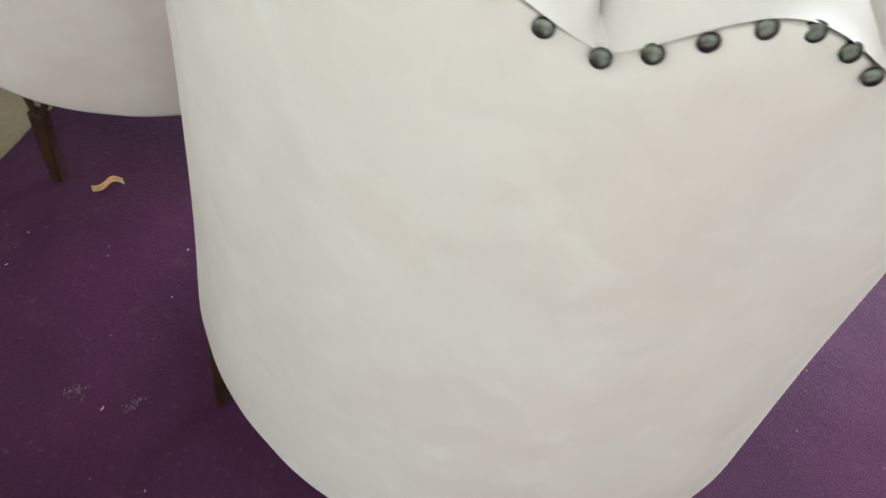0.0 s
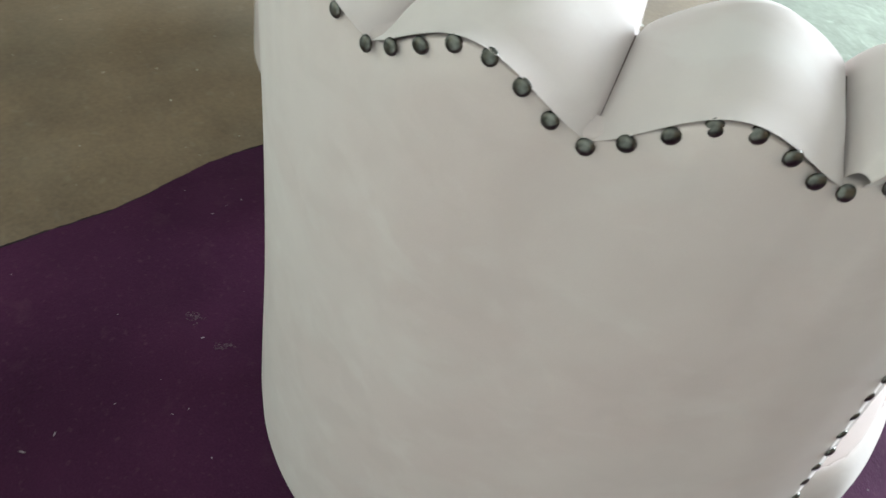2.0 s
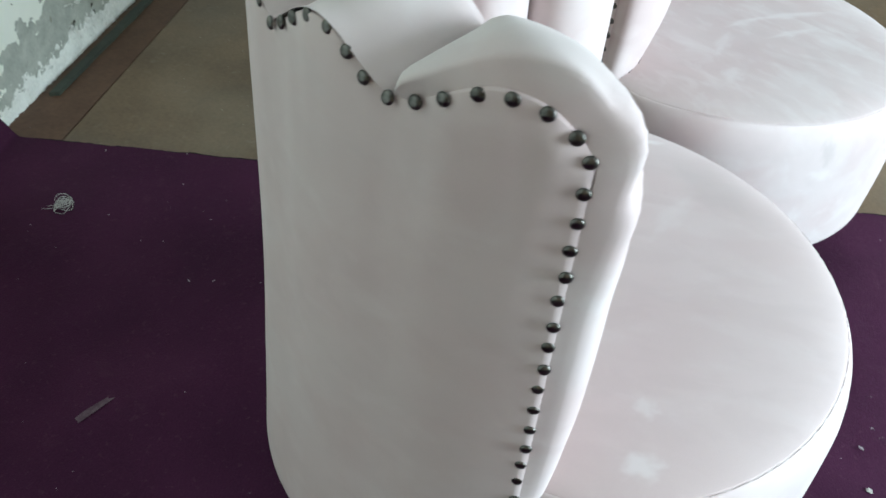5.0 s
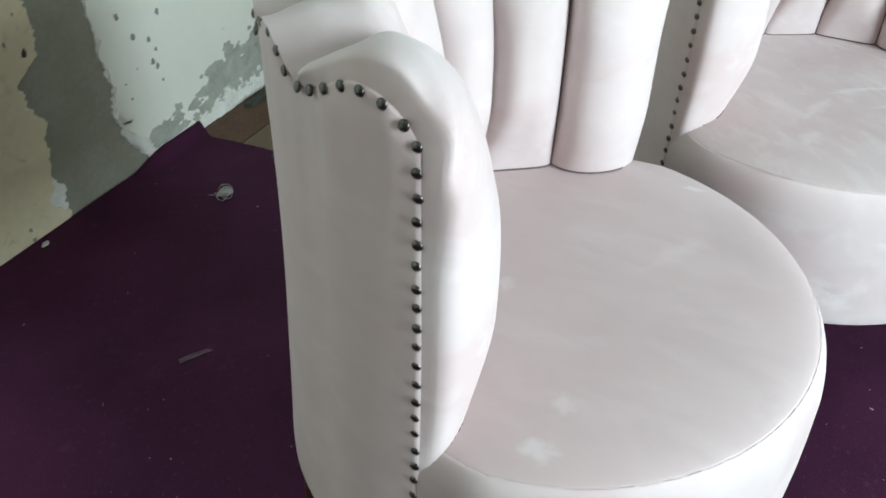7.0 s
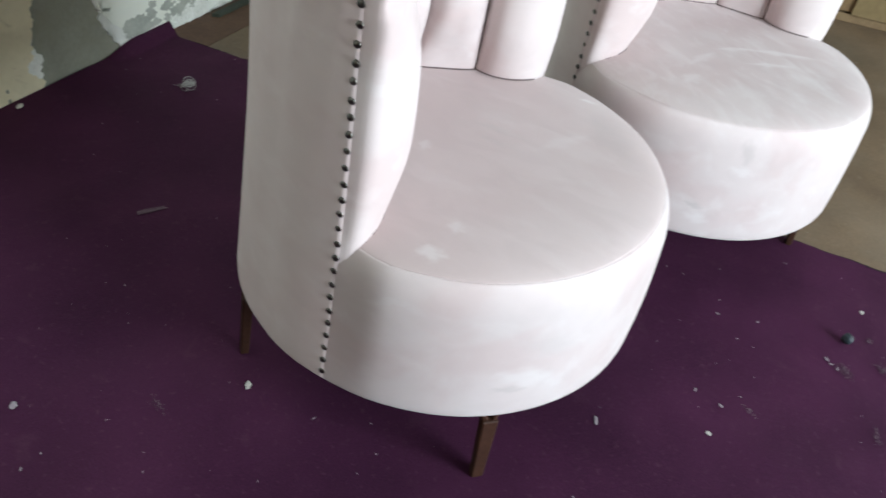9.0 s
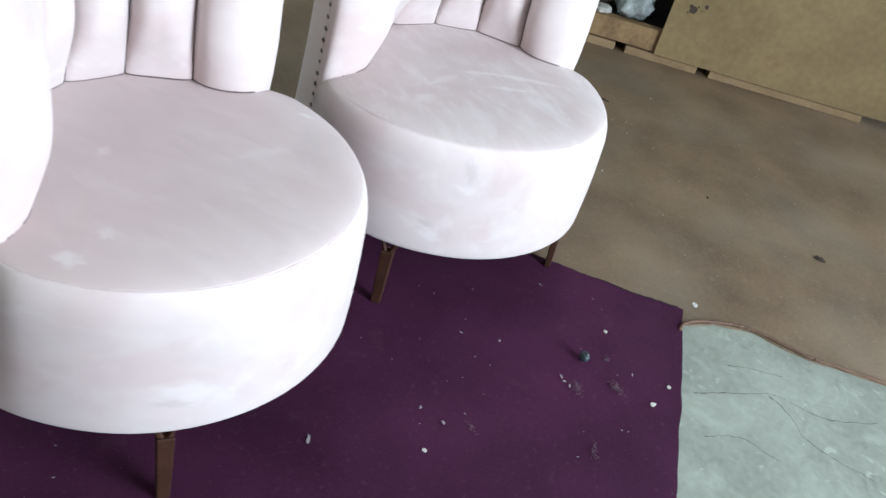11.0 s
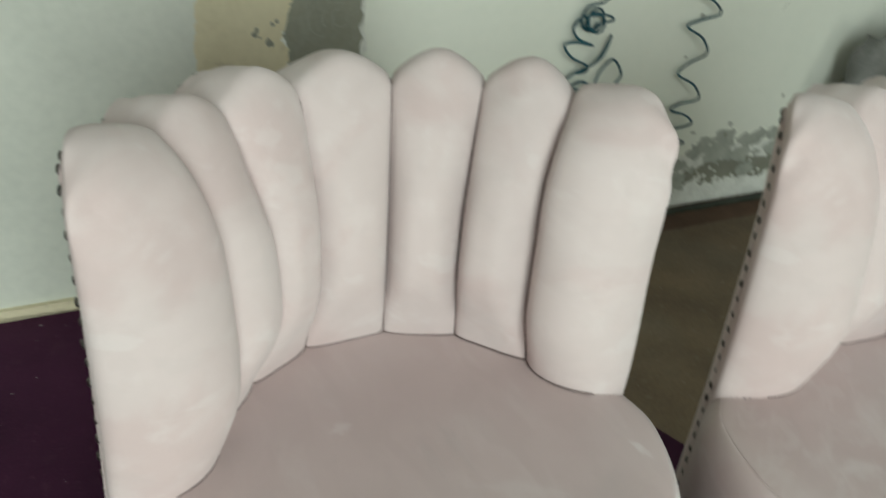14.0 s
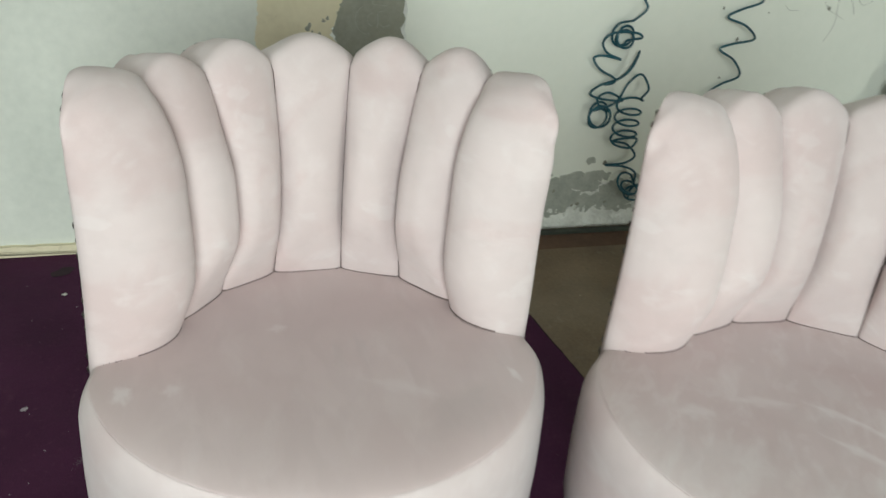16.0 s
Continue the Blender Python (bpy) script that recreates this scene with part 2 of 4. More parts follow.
def dusted(m, colour, spots):
    """Dust rubbed into a surface: cloudy patches at two sizes, mixed over its own colour."""
    nt = m.node_tree
    b, co = nt.nodes["Principled BSDF"], nt.nodes["Texture Coordinate"]
    c = b.inputs["Base Color"].links[0].from_socket
    for scale, distort, lo, hi, amount in spots:
        n = nt.nodes.new("ShaderNodeTexNoise")
        n.inputs["Scale"].default_value, n.inputs["Detail"].default_value, n.inputs["Distortion"].default_value = scale, 8, distort
        nt.links.new(co.outputs["Object"], n.inputs["Vector"])
        r = nt.nodes.new("ShaderNodeMapRange")
        for key, value in (("From Min", lo), ("From Max", hi), ("To Min", 0.0), ("To Max", amount)):
            r.inputs[key].default_value = value
        nt.links.new(n.outputs["Fac"], r.inputs["Value"])
        x = nt.nodes.new("ShaderNodeMix")
        x.data_type = "RGBA"
        nt.links.new(r.outputs[0], x.inputs["Factor"])
        nt.links.new(c, x.inputs[6])
        x.inputs[7].default_value = (*colour, 1)
        c = x.outputs[2]
    nt.links.new(c, b.inputs["Base Color"])


dusted(CARPET, (0.115, 0.055, 0.078), [(2.6, 0.4, 0.52, 0.80, 0.10), (14.0, 0.5, 0.63, 0.80, 0.28), (95.0, 0.4, 0.60, 0.74, 0.30)])
HARDBOARD = mat("dusty_hardboard", (0.222, 0.155, 0.095), rough=0.6, dark=(0.112, 0.076, 0.048), scale=4, fine=130, bump=0.2, spread=0.55, detail=9)
CONCRETE = mat("pale_concrete", (0.31, 0.335, 0.285), rough=0.9, dark=(0.185, 0.20, 0.168), scale=5, fine=70, bump=0.4, spread=0.6, detail=10, bump_dist=0.004)
CEMENT = mat("grey_cement_render", (0.33, 0.335, 0.275), rough=0.95, dark=(0.225, 0.23, 0.19), scale=6, fine=90, bump=0.5, spread=0.6, detail=9, bump_dist=0.004)
dents(CONCRETE, 7.0, 0.005, 0.22)
dusted(CONCRETE, (0.38, 0.41, 0.35), [(9.0, 0.8, 0.50, 0.72, 0.5), (38.0, 0.5, 0.62, 0.72, 0.7)])
dusted(HARDBOARD, (0.25, 0.215, 0.165), [(2.6, 0.2, 0.46, 0.78, 0.45), (34.0, 0.3, 0.60, 0.78, 0.45)])
dusted(CEMENT, (0.27, 0.27, 0.205), [(7.0, 1.2, 0.48, 0.70, 0.45), (30.0, 0.6, 0.58, 0.74, 0.5)])
SKIM = mat("grey_white_skim_plaster", (0.71, 0.735, 0.66), rough=0.85, dark=(0.56, 0.59, 0.53), scale=4, fine=45, bump=0.25, spread=0.8, detail=9, bump_dist=0.003)
YELLOW = mat("old_cream_paint", (0.76, 0.70, 0.50), rough=0.75, dark=(0.64, 0.58, 0.40), scale=5, fine=60, bump=0.15, spread=0.8, bump_dist=0.002)
dusted(YELLOW, (0.42, 0.36, 0.24), [(5.0, 1.5, 0.52, 0.76, 0.35), (22.0, 1.0, 0.60, 0.74, 0.45)])
WHITE = mat("pale_green_white_paint", (0.87, 0.90, 0.81), rough=0.75, dark=(0.80, 0.84, 0.75), scale=3, fine=40, bump=0.15, spread=0.9, bump_dist=0.002)
CHALK = mat("broken_white_plaster", (0.83, 0.85, 0.80), rough=0.95, dark=(0.58, 0.60, 0.55), scale=18, fine=120, bump=0.6, spread=0.5, island=0.25, bump_dist=0.003)
DARKBROWN = mat("dark_brown_floor_strip", (0.15, 0.085, 0.052), rough=0.7, dark=(0.085, 0.046, 0.030), scale=8, fine=90, bump=0.15)
GREEN = mat("grey_green_painted_strip", (0.055, 0.068, 0.05), rough=0.6, dark=(0.03, 0.036, 0.027), scale=12, fine=90, bump=0.2)
HOSE = mat("dark_teal_air_hose", (0.020, 0.115, 0.15), rough=0.3, dark=(0.012, 0.065, 0.09), scale=20, fine=100, bump=0)
PINE = mat("weathered_pine_board", (0.28, 0.19, 0.10), rough=0.8, dark=(0.165, 0.105, 0.052), scale=7, fine=60, bump=0.3, spread=0.6, objrand=0.15)
SILL = mat("knotty_reddish_pine", (0.30, 0.195, 0.092), rough=0.8, dark=(0.12, 0.068, 0.032), scale=14, fine=60, bump=0.3, spread=0.55)
PLY = mat("stained_plywood", (0.235, 0.168, 0.075), rough=0.75, dark=(0.13, 0.088, 0.036), scale=3.2, fine=40, bump=0.12, spread=0.7, detail=8)
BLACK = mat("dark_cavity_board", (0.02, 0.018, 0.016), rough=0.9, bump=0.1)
PAPER = mat("white_scrap", (0.58, 0.56, 0.52), rough=0.9, dark=(0.34, 0.31, 0.30), scale=30, fine=200, bump=0.3, island=0.35)
THREAD = mat("white_thread", (0.66, 0.66, 0.64), rough=0.9, bump=0)
SHAVING = mat("wood_shaving", (0.62, 0.36, 0.16), rough=0.7, dark=(0.42, 0.22, 0.09), scale=40, fine=200, bump=0.2)
PLASTIC = mat("cloudy_plastic", (0.46, 0.50, 0.49), rough=0.18, dark=(0.17, 0.19, 0.19), scale=14, bump=0.1)
VIOLET = mat("violet_wrapper", (0.12, 0.05, 0.35), rough=0.35, dark=(0.05, 0.02, 0.15), scale=14, bump=0.2)
SMUDGE = mat("greyish_dust_smear", (0.155, 0.115, 0.13), rough=0.95, dark=(0.06, 0.028, 0.05), scale=45, fine=200, bump=0.3)
STAIN = mat("brown_water_stain", (0.26, 0.18, 0.085), rough=0.8, dark=(0.18, 0.12, 0.055), scale=25, bump=0.1)
SOOT = mat("black_scorch_mark", (0.07, 0.05, 0.035), rough=0.9, dark=(0.03, 0.022, 0.016), scale=40, bump=0.1)
MOTTLE = mat("weathered_grey_plaster", (0.50, 0.53, 0.47), rough=0.95, dark=(0.32, 0.34, 0.30), scale=22, fine=130, bump=0.4, spread=0.6, detail=9, bump_dist=0.003)
GRIT = mat("dusty_grit", (0.36, 0.32, 0.25), rough=0.95, dark=(0.10, 0.075, 0.05), scale=30, fine=200, bump=0.2, island=0.5)
LINT = mat("greyish_lint", (0.33, 0.29, 0.31), rough=0.95, dark=(0.16, 0.12, 0.15), scale=30, fine=200, bump=0.2, island=0.4)
PLUG = mat("dark_grey_teal_plastic", (0.022, 0.034, 0.042), rough=0.35, bump=0)
SHADE_AND_SCUFF = mat("dark_edge_shade_and_scuff", (0.030, 0.015, 0.022), rough=0.95, scale=60, fine=300, bump=0.4)
SCRATCH = mat("scratched_cement", (0.40, 0.41, 0.35), rough=0.95, bump=0)
GRAPHITE = mat("pencil_graphite", (0.33, 0.34, 0.31), rough=0.7, bump=0)
CLOTH = mat("grey_crumpled_cloth", (0.30, 0.305, 0.29), rough=0.7, dark=(0.14, 0.143, 0.138), scale=14, fine=160, bump=0.3)
# tones of the unseen walls and ceiling, set to steer bounced light
WEST_BOUNCE = mat("ochre_west_wall_bounce", (0.40, 0.30, 0.21), rough=0.9, scale=3, fine=40, bump=0.2)
CEILING_BOUNCE = mat("pale_ceiling_bounce", (0.50, 0.50, 0.485), rough=0.9, scale=3, fine=40, bump=0.2)
PLAIN_WALL = mat("unseen_room_wall", (0.25, 0.255, 0.235), rough=0.9, scale=3, fine=40, bump=0.2)


# ---- mesh helpers ----
def obj(name, bm, material, parent=None, label="", smooth=False):
    me = bpy.data.meshes.new(name)
    bmesh.ops.recalc_face_normals(bm, faces=bm.faces)
    bm.to_mesh(me)
    bm.free()
    me.materials.append(material)
    if smooth:
        for p in me.polygons:
            p.use_smooth = True
    ob = new(name, me)
    if parent:
        ob.parent = parent
    return tagged(ob, label)


def part(name, bm, material, parent, label="", smooth=False):
    return obj(name, bm, material, parent, label, smooth)


def box_into(bm, x0, y0, z0, x1, y1, z1, bevel=0.0):
    vs = bmesh.ops.create_cube(bm, size=1.0)["verts"]
    for v in vs:
        v.co = Vector(((x0 + x1) / 2 + v.co.x * (x1 - x0), (y0 + y1) / 2 + v.co.y * (y1 - y0), (z0 + z1) / 2 + v.co.z * (z1 - z0)))
    if bevel:
        es = list({e for v in vs for e in v.link_edges})
        bmesh.ops.bevel(bm, geom=es, offset=bevel, segments=2, affect="EDGES", profile=0.6)


def box(x0, y0, z0, x1, y1, z1, bevel=0.0):
    bm = bmesh.new()
    box_into(bm, x0, y0, z0, x1, y1, z1, bevel)
    return bm


def grid_mesh(rows, closed_u=False):
    """A quad sheet from rows of points."""
    bm = bmesh.new()
    vs = [[bm.verts.new(p) for p in row] for row in rows]
    for a, b in zip(vs, vs[1:]):
        n = len(a)
        for k in range(n if closed_u else n - 1):
            bm.faces.new((a[k], a[(k + 1) % n], b[(k + 1) % n], b[k]))
    return bm


def tube_into(bm, pts, radius, sides=8):
    """A round tube along points, with end caps."""
    rings = []
    prev = Vector((0.31, 0.82, 0.47))
    for i, p in enumerate(pts):
        d = (Vector(pts[min(i + 1, len(pts) - 1)]) - Vector(pts[max(i - 1, 0)])).normalized()
        side = (prev - d * prev.dot(d)).normalized()
        prev = side
        up = d.cross(side)
        r = radius(i / (len(pts) - 1)) if callable(radius) else radius
        rings.append([bm.verts.new(Vector(p) + r * (math.cos(a) * side + math.sin(a) * up)) for a in [k * math.tau / sides for k in range(sides)]])
    for a, b in zip(rings, rings[1:]):
        for k in range(sides):
            bm.faces.new((a[k], a[(k + 1) % sides], b[(k + 1) % sides], b[k]))
    bm.faces.new(rings[0][::-1])
    bm.faces.new(rings[-1])


def spline(pts, steps=8):
    """Catmull-Rom through points."""
    P = [Vector(p) for p in pts]
    P = [2 * P[0] - P[1], *P, 2 * P[-1] - P[-2]]
    out = []
    for a, b, c, d in zip(P, P[1:], P[2:], P[3:]):
        for k in range(steps):
            t = k / steps
            out.append(0.5 * ((2 * b) + (c - a) * t + (2 * a - 5 * b + 4 * c - d) * t * t + (3 * b - a - 3 * c + d) * t ** 3))
    return [*out, P[-2]]


def smooth(a, b, v):
    w = max(0.0, min(1.0, (v - a) / (b - a)))
    return w * w * (3 - 2 * w)


# ---- floor ----
def ragged(pts, step=0.01, amp=0.004, freq=18.0, seed=0.0, wild=None):
    """Corner points of an outline, refined and roughened. wild: sides (by index) that are roughened; None: all."""
    out = []
    for i, (a, b) in enumerate(zip(pts, pts[1:] + pts[:1])):
        a, b = Vector(a), Vector(b)
        rough = wild is None or i in wild
        n = max(1, int((b - a).length / step)) if rough else 1
        side = Vector((-(b - a).y, (b - a).x)).normalized()
        for k in range(n):
            p = a + (b - a) * k / n
            if rough:
                q = Vector((p.x * freq, p.y * freq, seed))
                p = p + side * amp * (noise.noise(q) * 1.4 + 0.7 * noise.noise(q * 3.1) + 0.35 * noise.noise(q * 8.3)) * min(1, 6 * k / n, 6 * (n - k) / n)
            out.append(p)
    return out


def slab(outline, low, high, flat):
    """A plate with that outline; flat maps (u, v, height) to a place."""
    bm = bmesh.new()
    top = [bm.verts.new(flat(p.x, p.y, high)) for p in outline]
    bot = [bm.verts.new(flat(p.x, p.y, low)) for p in outline]
    f = bm.faces.new(top)
    n = len(top)
    for k in range(n):
        bm.faces.new((top[k], bot[k], bot[(k + 1) % n], top[(k + 1) % n]))
    bmesh.ops.triangulate(bm, faces=[f])
    return bm


def on_floor(u, v, h):
    return (u, v, h)


def on_wall(u, v, h):
    return (u, WALL_Y - h, v)


tagged(obj("floor", box(ROOM_X0 - 0.2, ROOM_Y0 - 0.2, -0.2, ROOM_X1 + 0.2, WALL_Y + 0.2, -0.0078), CONCRETE), "worn pale grey concrete workshop floor", "floor", kind="structure")

# hardboard sheets on the concrete, from the edge of the carpet to the cabinet
sheet = ragged([(0.55, 0.945), (0.55, -0.95), (0.73, -1.052), (0.785, -1.125), (0.815, -1.22), (0.797, -1.35), (0.81, -1.46), (0.95, -2.6), (3.3, -2.6), (3.3, 0.945)], step=0.02, amp=0.006, freq=7, wild={1, 2, 3, 4, 5, 6})
tagged(obj("hardboard_sheet", slab(sheet, -0.012, -0.003, on_floor), HARDBOARD), "dusty brown hardboard sheet laid on the floor", "floor sheet", kind="structure")
tagged(obj("floor_strip", slab(ragged([(0.55, 0.949), (3.3, 0.946), (3.3, 1.088), (0.55, 1.088)], wild=set()), -0.012, -0.004, on_floor), DARKBROWN), "dark brown board strip along the wall base", "floor strip", kind="structure")
tagged(obj("wall_strip", slab(ragged([(0.80, 1.040), (2.6, 1.034), (2.6, 1.062), (0.79, 1.060)], step=0.02, amp=0.002, wild={0, 2}), -0.004, 0.006, on_floor), GREEN), "grey-green painted batten lying along the wall", "batten", kind="structure")


def carpet():
    """One sheet with a gently waved edge, slight swells and a thickness of 5 mm."""
    rim = [(-2.6, 1.088), (-2.6, -1.40), (-0.6, -1.165), (0.19, -1.095), (0.476, -1.072), (0.788, -1.038), (0.773, -0.93), (0.763, -0.73), (0.757, -0.4), (0.749, -0.115), (0.725, 0.09), (0.670, 0.275), (0.652, 0.47), (0.630, 0.79), (0.613, 1.035), (0.634, 1.088)]
    edge_x = lambda y: np.interp(y, [p[1] for p in rim[5:]], [p[0] for p in rim[5:]]) + 0.004 * noise.noise((0, y * 16, 3))
    low_y = lambda x: np.interp(x, [p[0] for p in rim[1:6]], [p[1] for p in rim[1:6]]) + 0.004 * noise.noise((x * 14, 0, 5))
    rows = []
    NY, NX = 130, 150
    for j in range(NY + 1):
        row = []
        for i in range(NX + 1):
            u, v = i / NX, j / NY
            u, v = 1 - (1 - u) ** 1.5, 0.5 - 0.5 * math.cos(math.pi * v)
            x = -2.6 + u * (0.75 + 2.6)
            y0 = low_y(min(x, 0.788))
            y = y0 + v * (1.088 - y0)
            x = -2.6 + u * (edge_x(y) + 2.6)
            z = 0.0 + 0.0035 * noise.noise((x * 3.1, y * 3.1, 0)) + 0.0015 * noise.noise((x * 9, y * 14, 2))
            row.append((x, y, min(z, 0.004) + 0.026 * smooth(1.040, 1.085, y) * smooth(0.36, 0.50, x) + 0.026 * smooth(1.045, 1.085, y) * smooth(-0.03, -0.14, x) * smooth(-0.34, -0.22, x)))
        rows.append(row)
    bm = grid_mesh(rows)
    ext = bmesh.ops.extrude_face_region(bm, geom=list(bm.faces))
    for v in (g for g in ext["geom"] if isinstance(g, bmesh.types.BMVert)):
        v.co.z = -0.007
    # uneven dark tube that draws the shadow line beside the carpet's edge
    edge = bmesh.new()
    line = [(edge_x(y) + 0.001 * noise.noise((y * 60, 0, 1)), y, -0.001 + 0.0012 * noise.noise((y * 45, 3, 1))) for y in [-1.03 + 0.006 * i for i in range(340)]]
    tube_into(edge, line, lambda f: 0.0020 + 0.0014 * noise.noise((f * 160, 0, 0)), 6)
    tagged(obj("carpet_edge", edge, SHADE_AND_SCUFF, smooth=True), "dark tube as the shadow line along the purple carpet's edge", "carpet edge", kind="structure")
    sheet = obj("carpet", bm, CARPET, smooth=True)
    for p in sheet.data.polygons:
        p.use_smooth = abs(p.normal.z) > 0.5
    return tagged(sheet, "dark purple felt carpet with lint and plaster specks", "carpet", kind="structure")


carpet()

# ---- walls and ceiling; all but the north wall are added out of view ----
tagged(obj("wall_north", box(ROOM_X0 - 0.2, WALL_Y, -0.2, ROOM_X1 + 0.2, WALL_Y + 0.2, CEIL), CEMENT), "bare grey cement wall under flaking plaster", "wall", kind="structure")
tagged(obj("wall_west", box(ROOM_X0 - 0.2, ROOM_Y0, -0.2, ROOM_X0, WALL_Y, CEIL), WEST_BOUNCE), "unseen plain side wall, its tone set for bounced light", "wall", kind="structure")
tagged(obj("wall_east", box(ROOM_X1, ROOM_Y0, -0.2, ROOM_X1 + 0.2, WALL_Y, CEIL), PLAIN_WALL), "unseen plain side wall, its tone set for bounced light", "wall", kind="structure")
tagged(obj("ceiling", box(ROOM_X0 - 0.2, ROOM_Y0 - 0.2, CEIL, ROOM_X1 + 0.2, WALL_Y + 0.2, CEIL + 0.2), CEILING_BOUNCE), "unseen plain ceiling, its tone set for bounced light", "ceiling", kind="structure")
bm = bmesh.new()
(a0, a1, al, ah), (b0, b1, bl, bh) = [o[:4] for o in OPENINGS]
for x0, x1, z0, z1 in [(ROOM_X0 - 0.2, a0, -0.2, CEIL), (a1, b0, -0.2, CEIL), (b1, ROOM_X1 + 0.2, -0.2, CEIL), (a0, a1, -0.2, al), (a0, a1, ah, CEIL), (b0, b1, -0.2, bl), (b0, b1, bh, CEIL)]:
    box_into(bm, x0, ROOM_Y0 - 0.2, z0, x1, ROOM_Y0, z1)
tagged(obj("wall_south", bm, PLAIN_WALL), "unseen plain wall with two low wide openings for the daylight", "wall", kind="structure")

# layers of plaster and paint on the back wall, with broken edges
GL = [(0.180, 0.0), (0.168, 0.06), (0.162, 0.12), (0.180, 0.223), (0.150, 0.338), (0.204, 0.378), (0.216, 0.49), (0.182, 0.60), (0.180, 0.644), (0.194, 0.712), (0.213, 0.792), (0.21, 1.2), (0.2, CEIL)]
GR = [(0.412, 0.0), (0.399, 0.074), (0.367, 0.158), (0.379, 0.225), (0.368, 0.352), (0.364, 0.442), (0.375, 0.553), (0.380, 0.654), (0.376, 0.793), (0.39, 1.2), (0.38, CEIL)]
BASE = [(0.36, 0.13), (0.41, 0.075), (0.493, 0.049), (0.616, 0.014), (0.682, 0.040), (0.74, 0.085), (0.803, 0.137), (0.86, 0.112), (0.92, 0.146), (0.996, 0.173), (1.158, 0.138), (1.314, 0.135), (1.50, 0.178), (1.674, 0.204), (2.2, 0.18), (ROOM_X1, 0.2)]


def wobble(a, b, seed, freq=24.0):
    """Broken-edge noise at three sizes."""
    q = Vector((a * freq, b * freq, seed))
    return noise.noise(q) + 0.6 * noise.noise(q * 2.7) + 0.45 * noise.noise(q * 6.1) + 0.35 * noise.noise(q * 13.7)


def strip_layer(name, rows, thick, material, label):
    """A thin coat on the wall from rows of (x, z); all rows have as many points."""
    bm = grid_mesh([[on_wall(x, z, thick) for x, z in row] for row in rows])
    loop = [e for e in bm.edges if len(e.link_faces) == 1]
    ext = bmesh.ops.extrude_edge_only(bm, edges=loop)
    for v in (g for g in ext["geom"] if isinstance(g, bmesh.types.BMVert)):
        v.co.y = WALL_Y + 0.001
    return tagged(obj(name, bm, material), label, "plaster", kind="structure")


def heights(low):
    """Fine steps near the floor, coarse above the view."""
    return [low + 0.003 * i for i in range(int((1.0 - low) / 0.003) + 1)] + [1.2, 1.6, 2.2, CEIL]


def at(pairs, v, rev=False):
    ks, vs = ([p[1] for p in pairs], [p[0] for p in pairs]) if rev else ([p[0] for p in pairs], [p[1] for p in pairs])
    return float(np.interp(v, ks, vs))


def seam_x(z):
    """Where skim plaster gives way to cream paint: further left near the floor."""
    return -0.024 - 0.16 * (1 - smooth(0.12, 0.52, z)) + 0.012 * wobble(0, z, 1, 9)


strip_layer("plaster_skim", [[(ROOM_X0 + f * (seam_x(z) - ROOM_X0), z) for f in (0, 0.5, 1)] for z in heights(0.0)], 0.007, SKIM, "rough grey-white skim plaster on the wall")
for name, shift, amp, thick, material, label, seed in (("plaster_cream_base", -0.005, 0.016, 0.003, CHALK, "broken white plaster edge under cream paint", 2.0), ("paint_cream", 0.0, 0.015, 0.0055, YELLOW, "old flaking cream-yellow wall paint", 2.3)):
    strip_layer(name, [[(seam_x(z) - 0.02 + f * (at(GL, z, True) + shift + (0.030 if shift else -0.026) * math.exp(-((z - (0.075 if shift else 0.062)) / (0.035 if shift else 0.024)) ** 2) + amp * wobble(3, z, seed) - seam_x(z) + 0.02), z) for f in (0, 0.5, 1)] for z in heights(0.001)], thick, material, label)
for name, shift, drop, amp, thick, material, label, seed in (("plaster_white_base", -0.003, -0.060, 0.017, 0.003, CHALK, "broken white plaster edge under pale paint", 4.0), ("paint_white", 0.0, 0.0, 0.016, 0.0055, WHITE, "chipped pale green-white wall paint", 4.3)):
    # the foot line of the coat, a step in x for each column
    xs = [0.352 + 0.005 * i for i in range(330)] + [2.2, 2.6, ROOM_X1]
    foot = [max(0.004, at(BASE, x) + drop + amp * 1.2 * smooth(0.36, 0.46, x) * wobble(x, 7, seed, 15)) for x in xs]
    cols = []
    for x, z0 in zip(xs, foot):
        col = []
        for i in range(190):
            f = i / 189
            z = z0 + (CEIL - z0) * f ** 2.2
            edge = at(GR, z, True) + shift + amp * wobble(5, z, seed)
            col.append((x + (edge - 0.352) * math.exp(-(x - 0.352) / 0.09), z))
        cols.append(col)
    strip_layer(name, cols, thick, material, label)


fil = ragged([(ROOM_X0, 0.0), (-0.12, 0.0), (-0.14, 0.004), (-0.20, 0.016), (-0.34, 0.030), (ROOM_X0, 0.034)], step=0.02, amp=0.003, wild={2, 3, 4})
tagged(obj("baseboard", slab(fil, 0.0, 0.022, on_wall), YELLOW), "low cream mortar fillet along the wall base", "baseboard", kind="structure")


def lump_into(bm, p, r, flat=0.6, seed=0):
    vs = bmesh.ops.create_icosphere(bm, subdivisions=1, radius=r)["verts"]
    rng = random.Random(seed)
    turn = Euler((rng.random() * 6, rng.random() * 6, rng.random() * 6)).to_matrix()
    for v in vs:
        q = turn @ v.co
        v.co = Vector(p) + Vector((q.x * rng.uniform(0.7, 1.3), q.y * flat * rng.uniform(0.7, 1.3), q.z * rng.uniform(0.7, 1.3)))


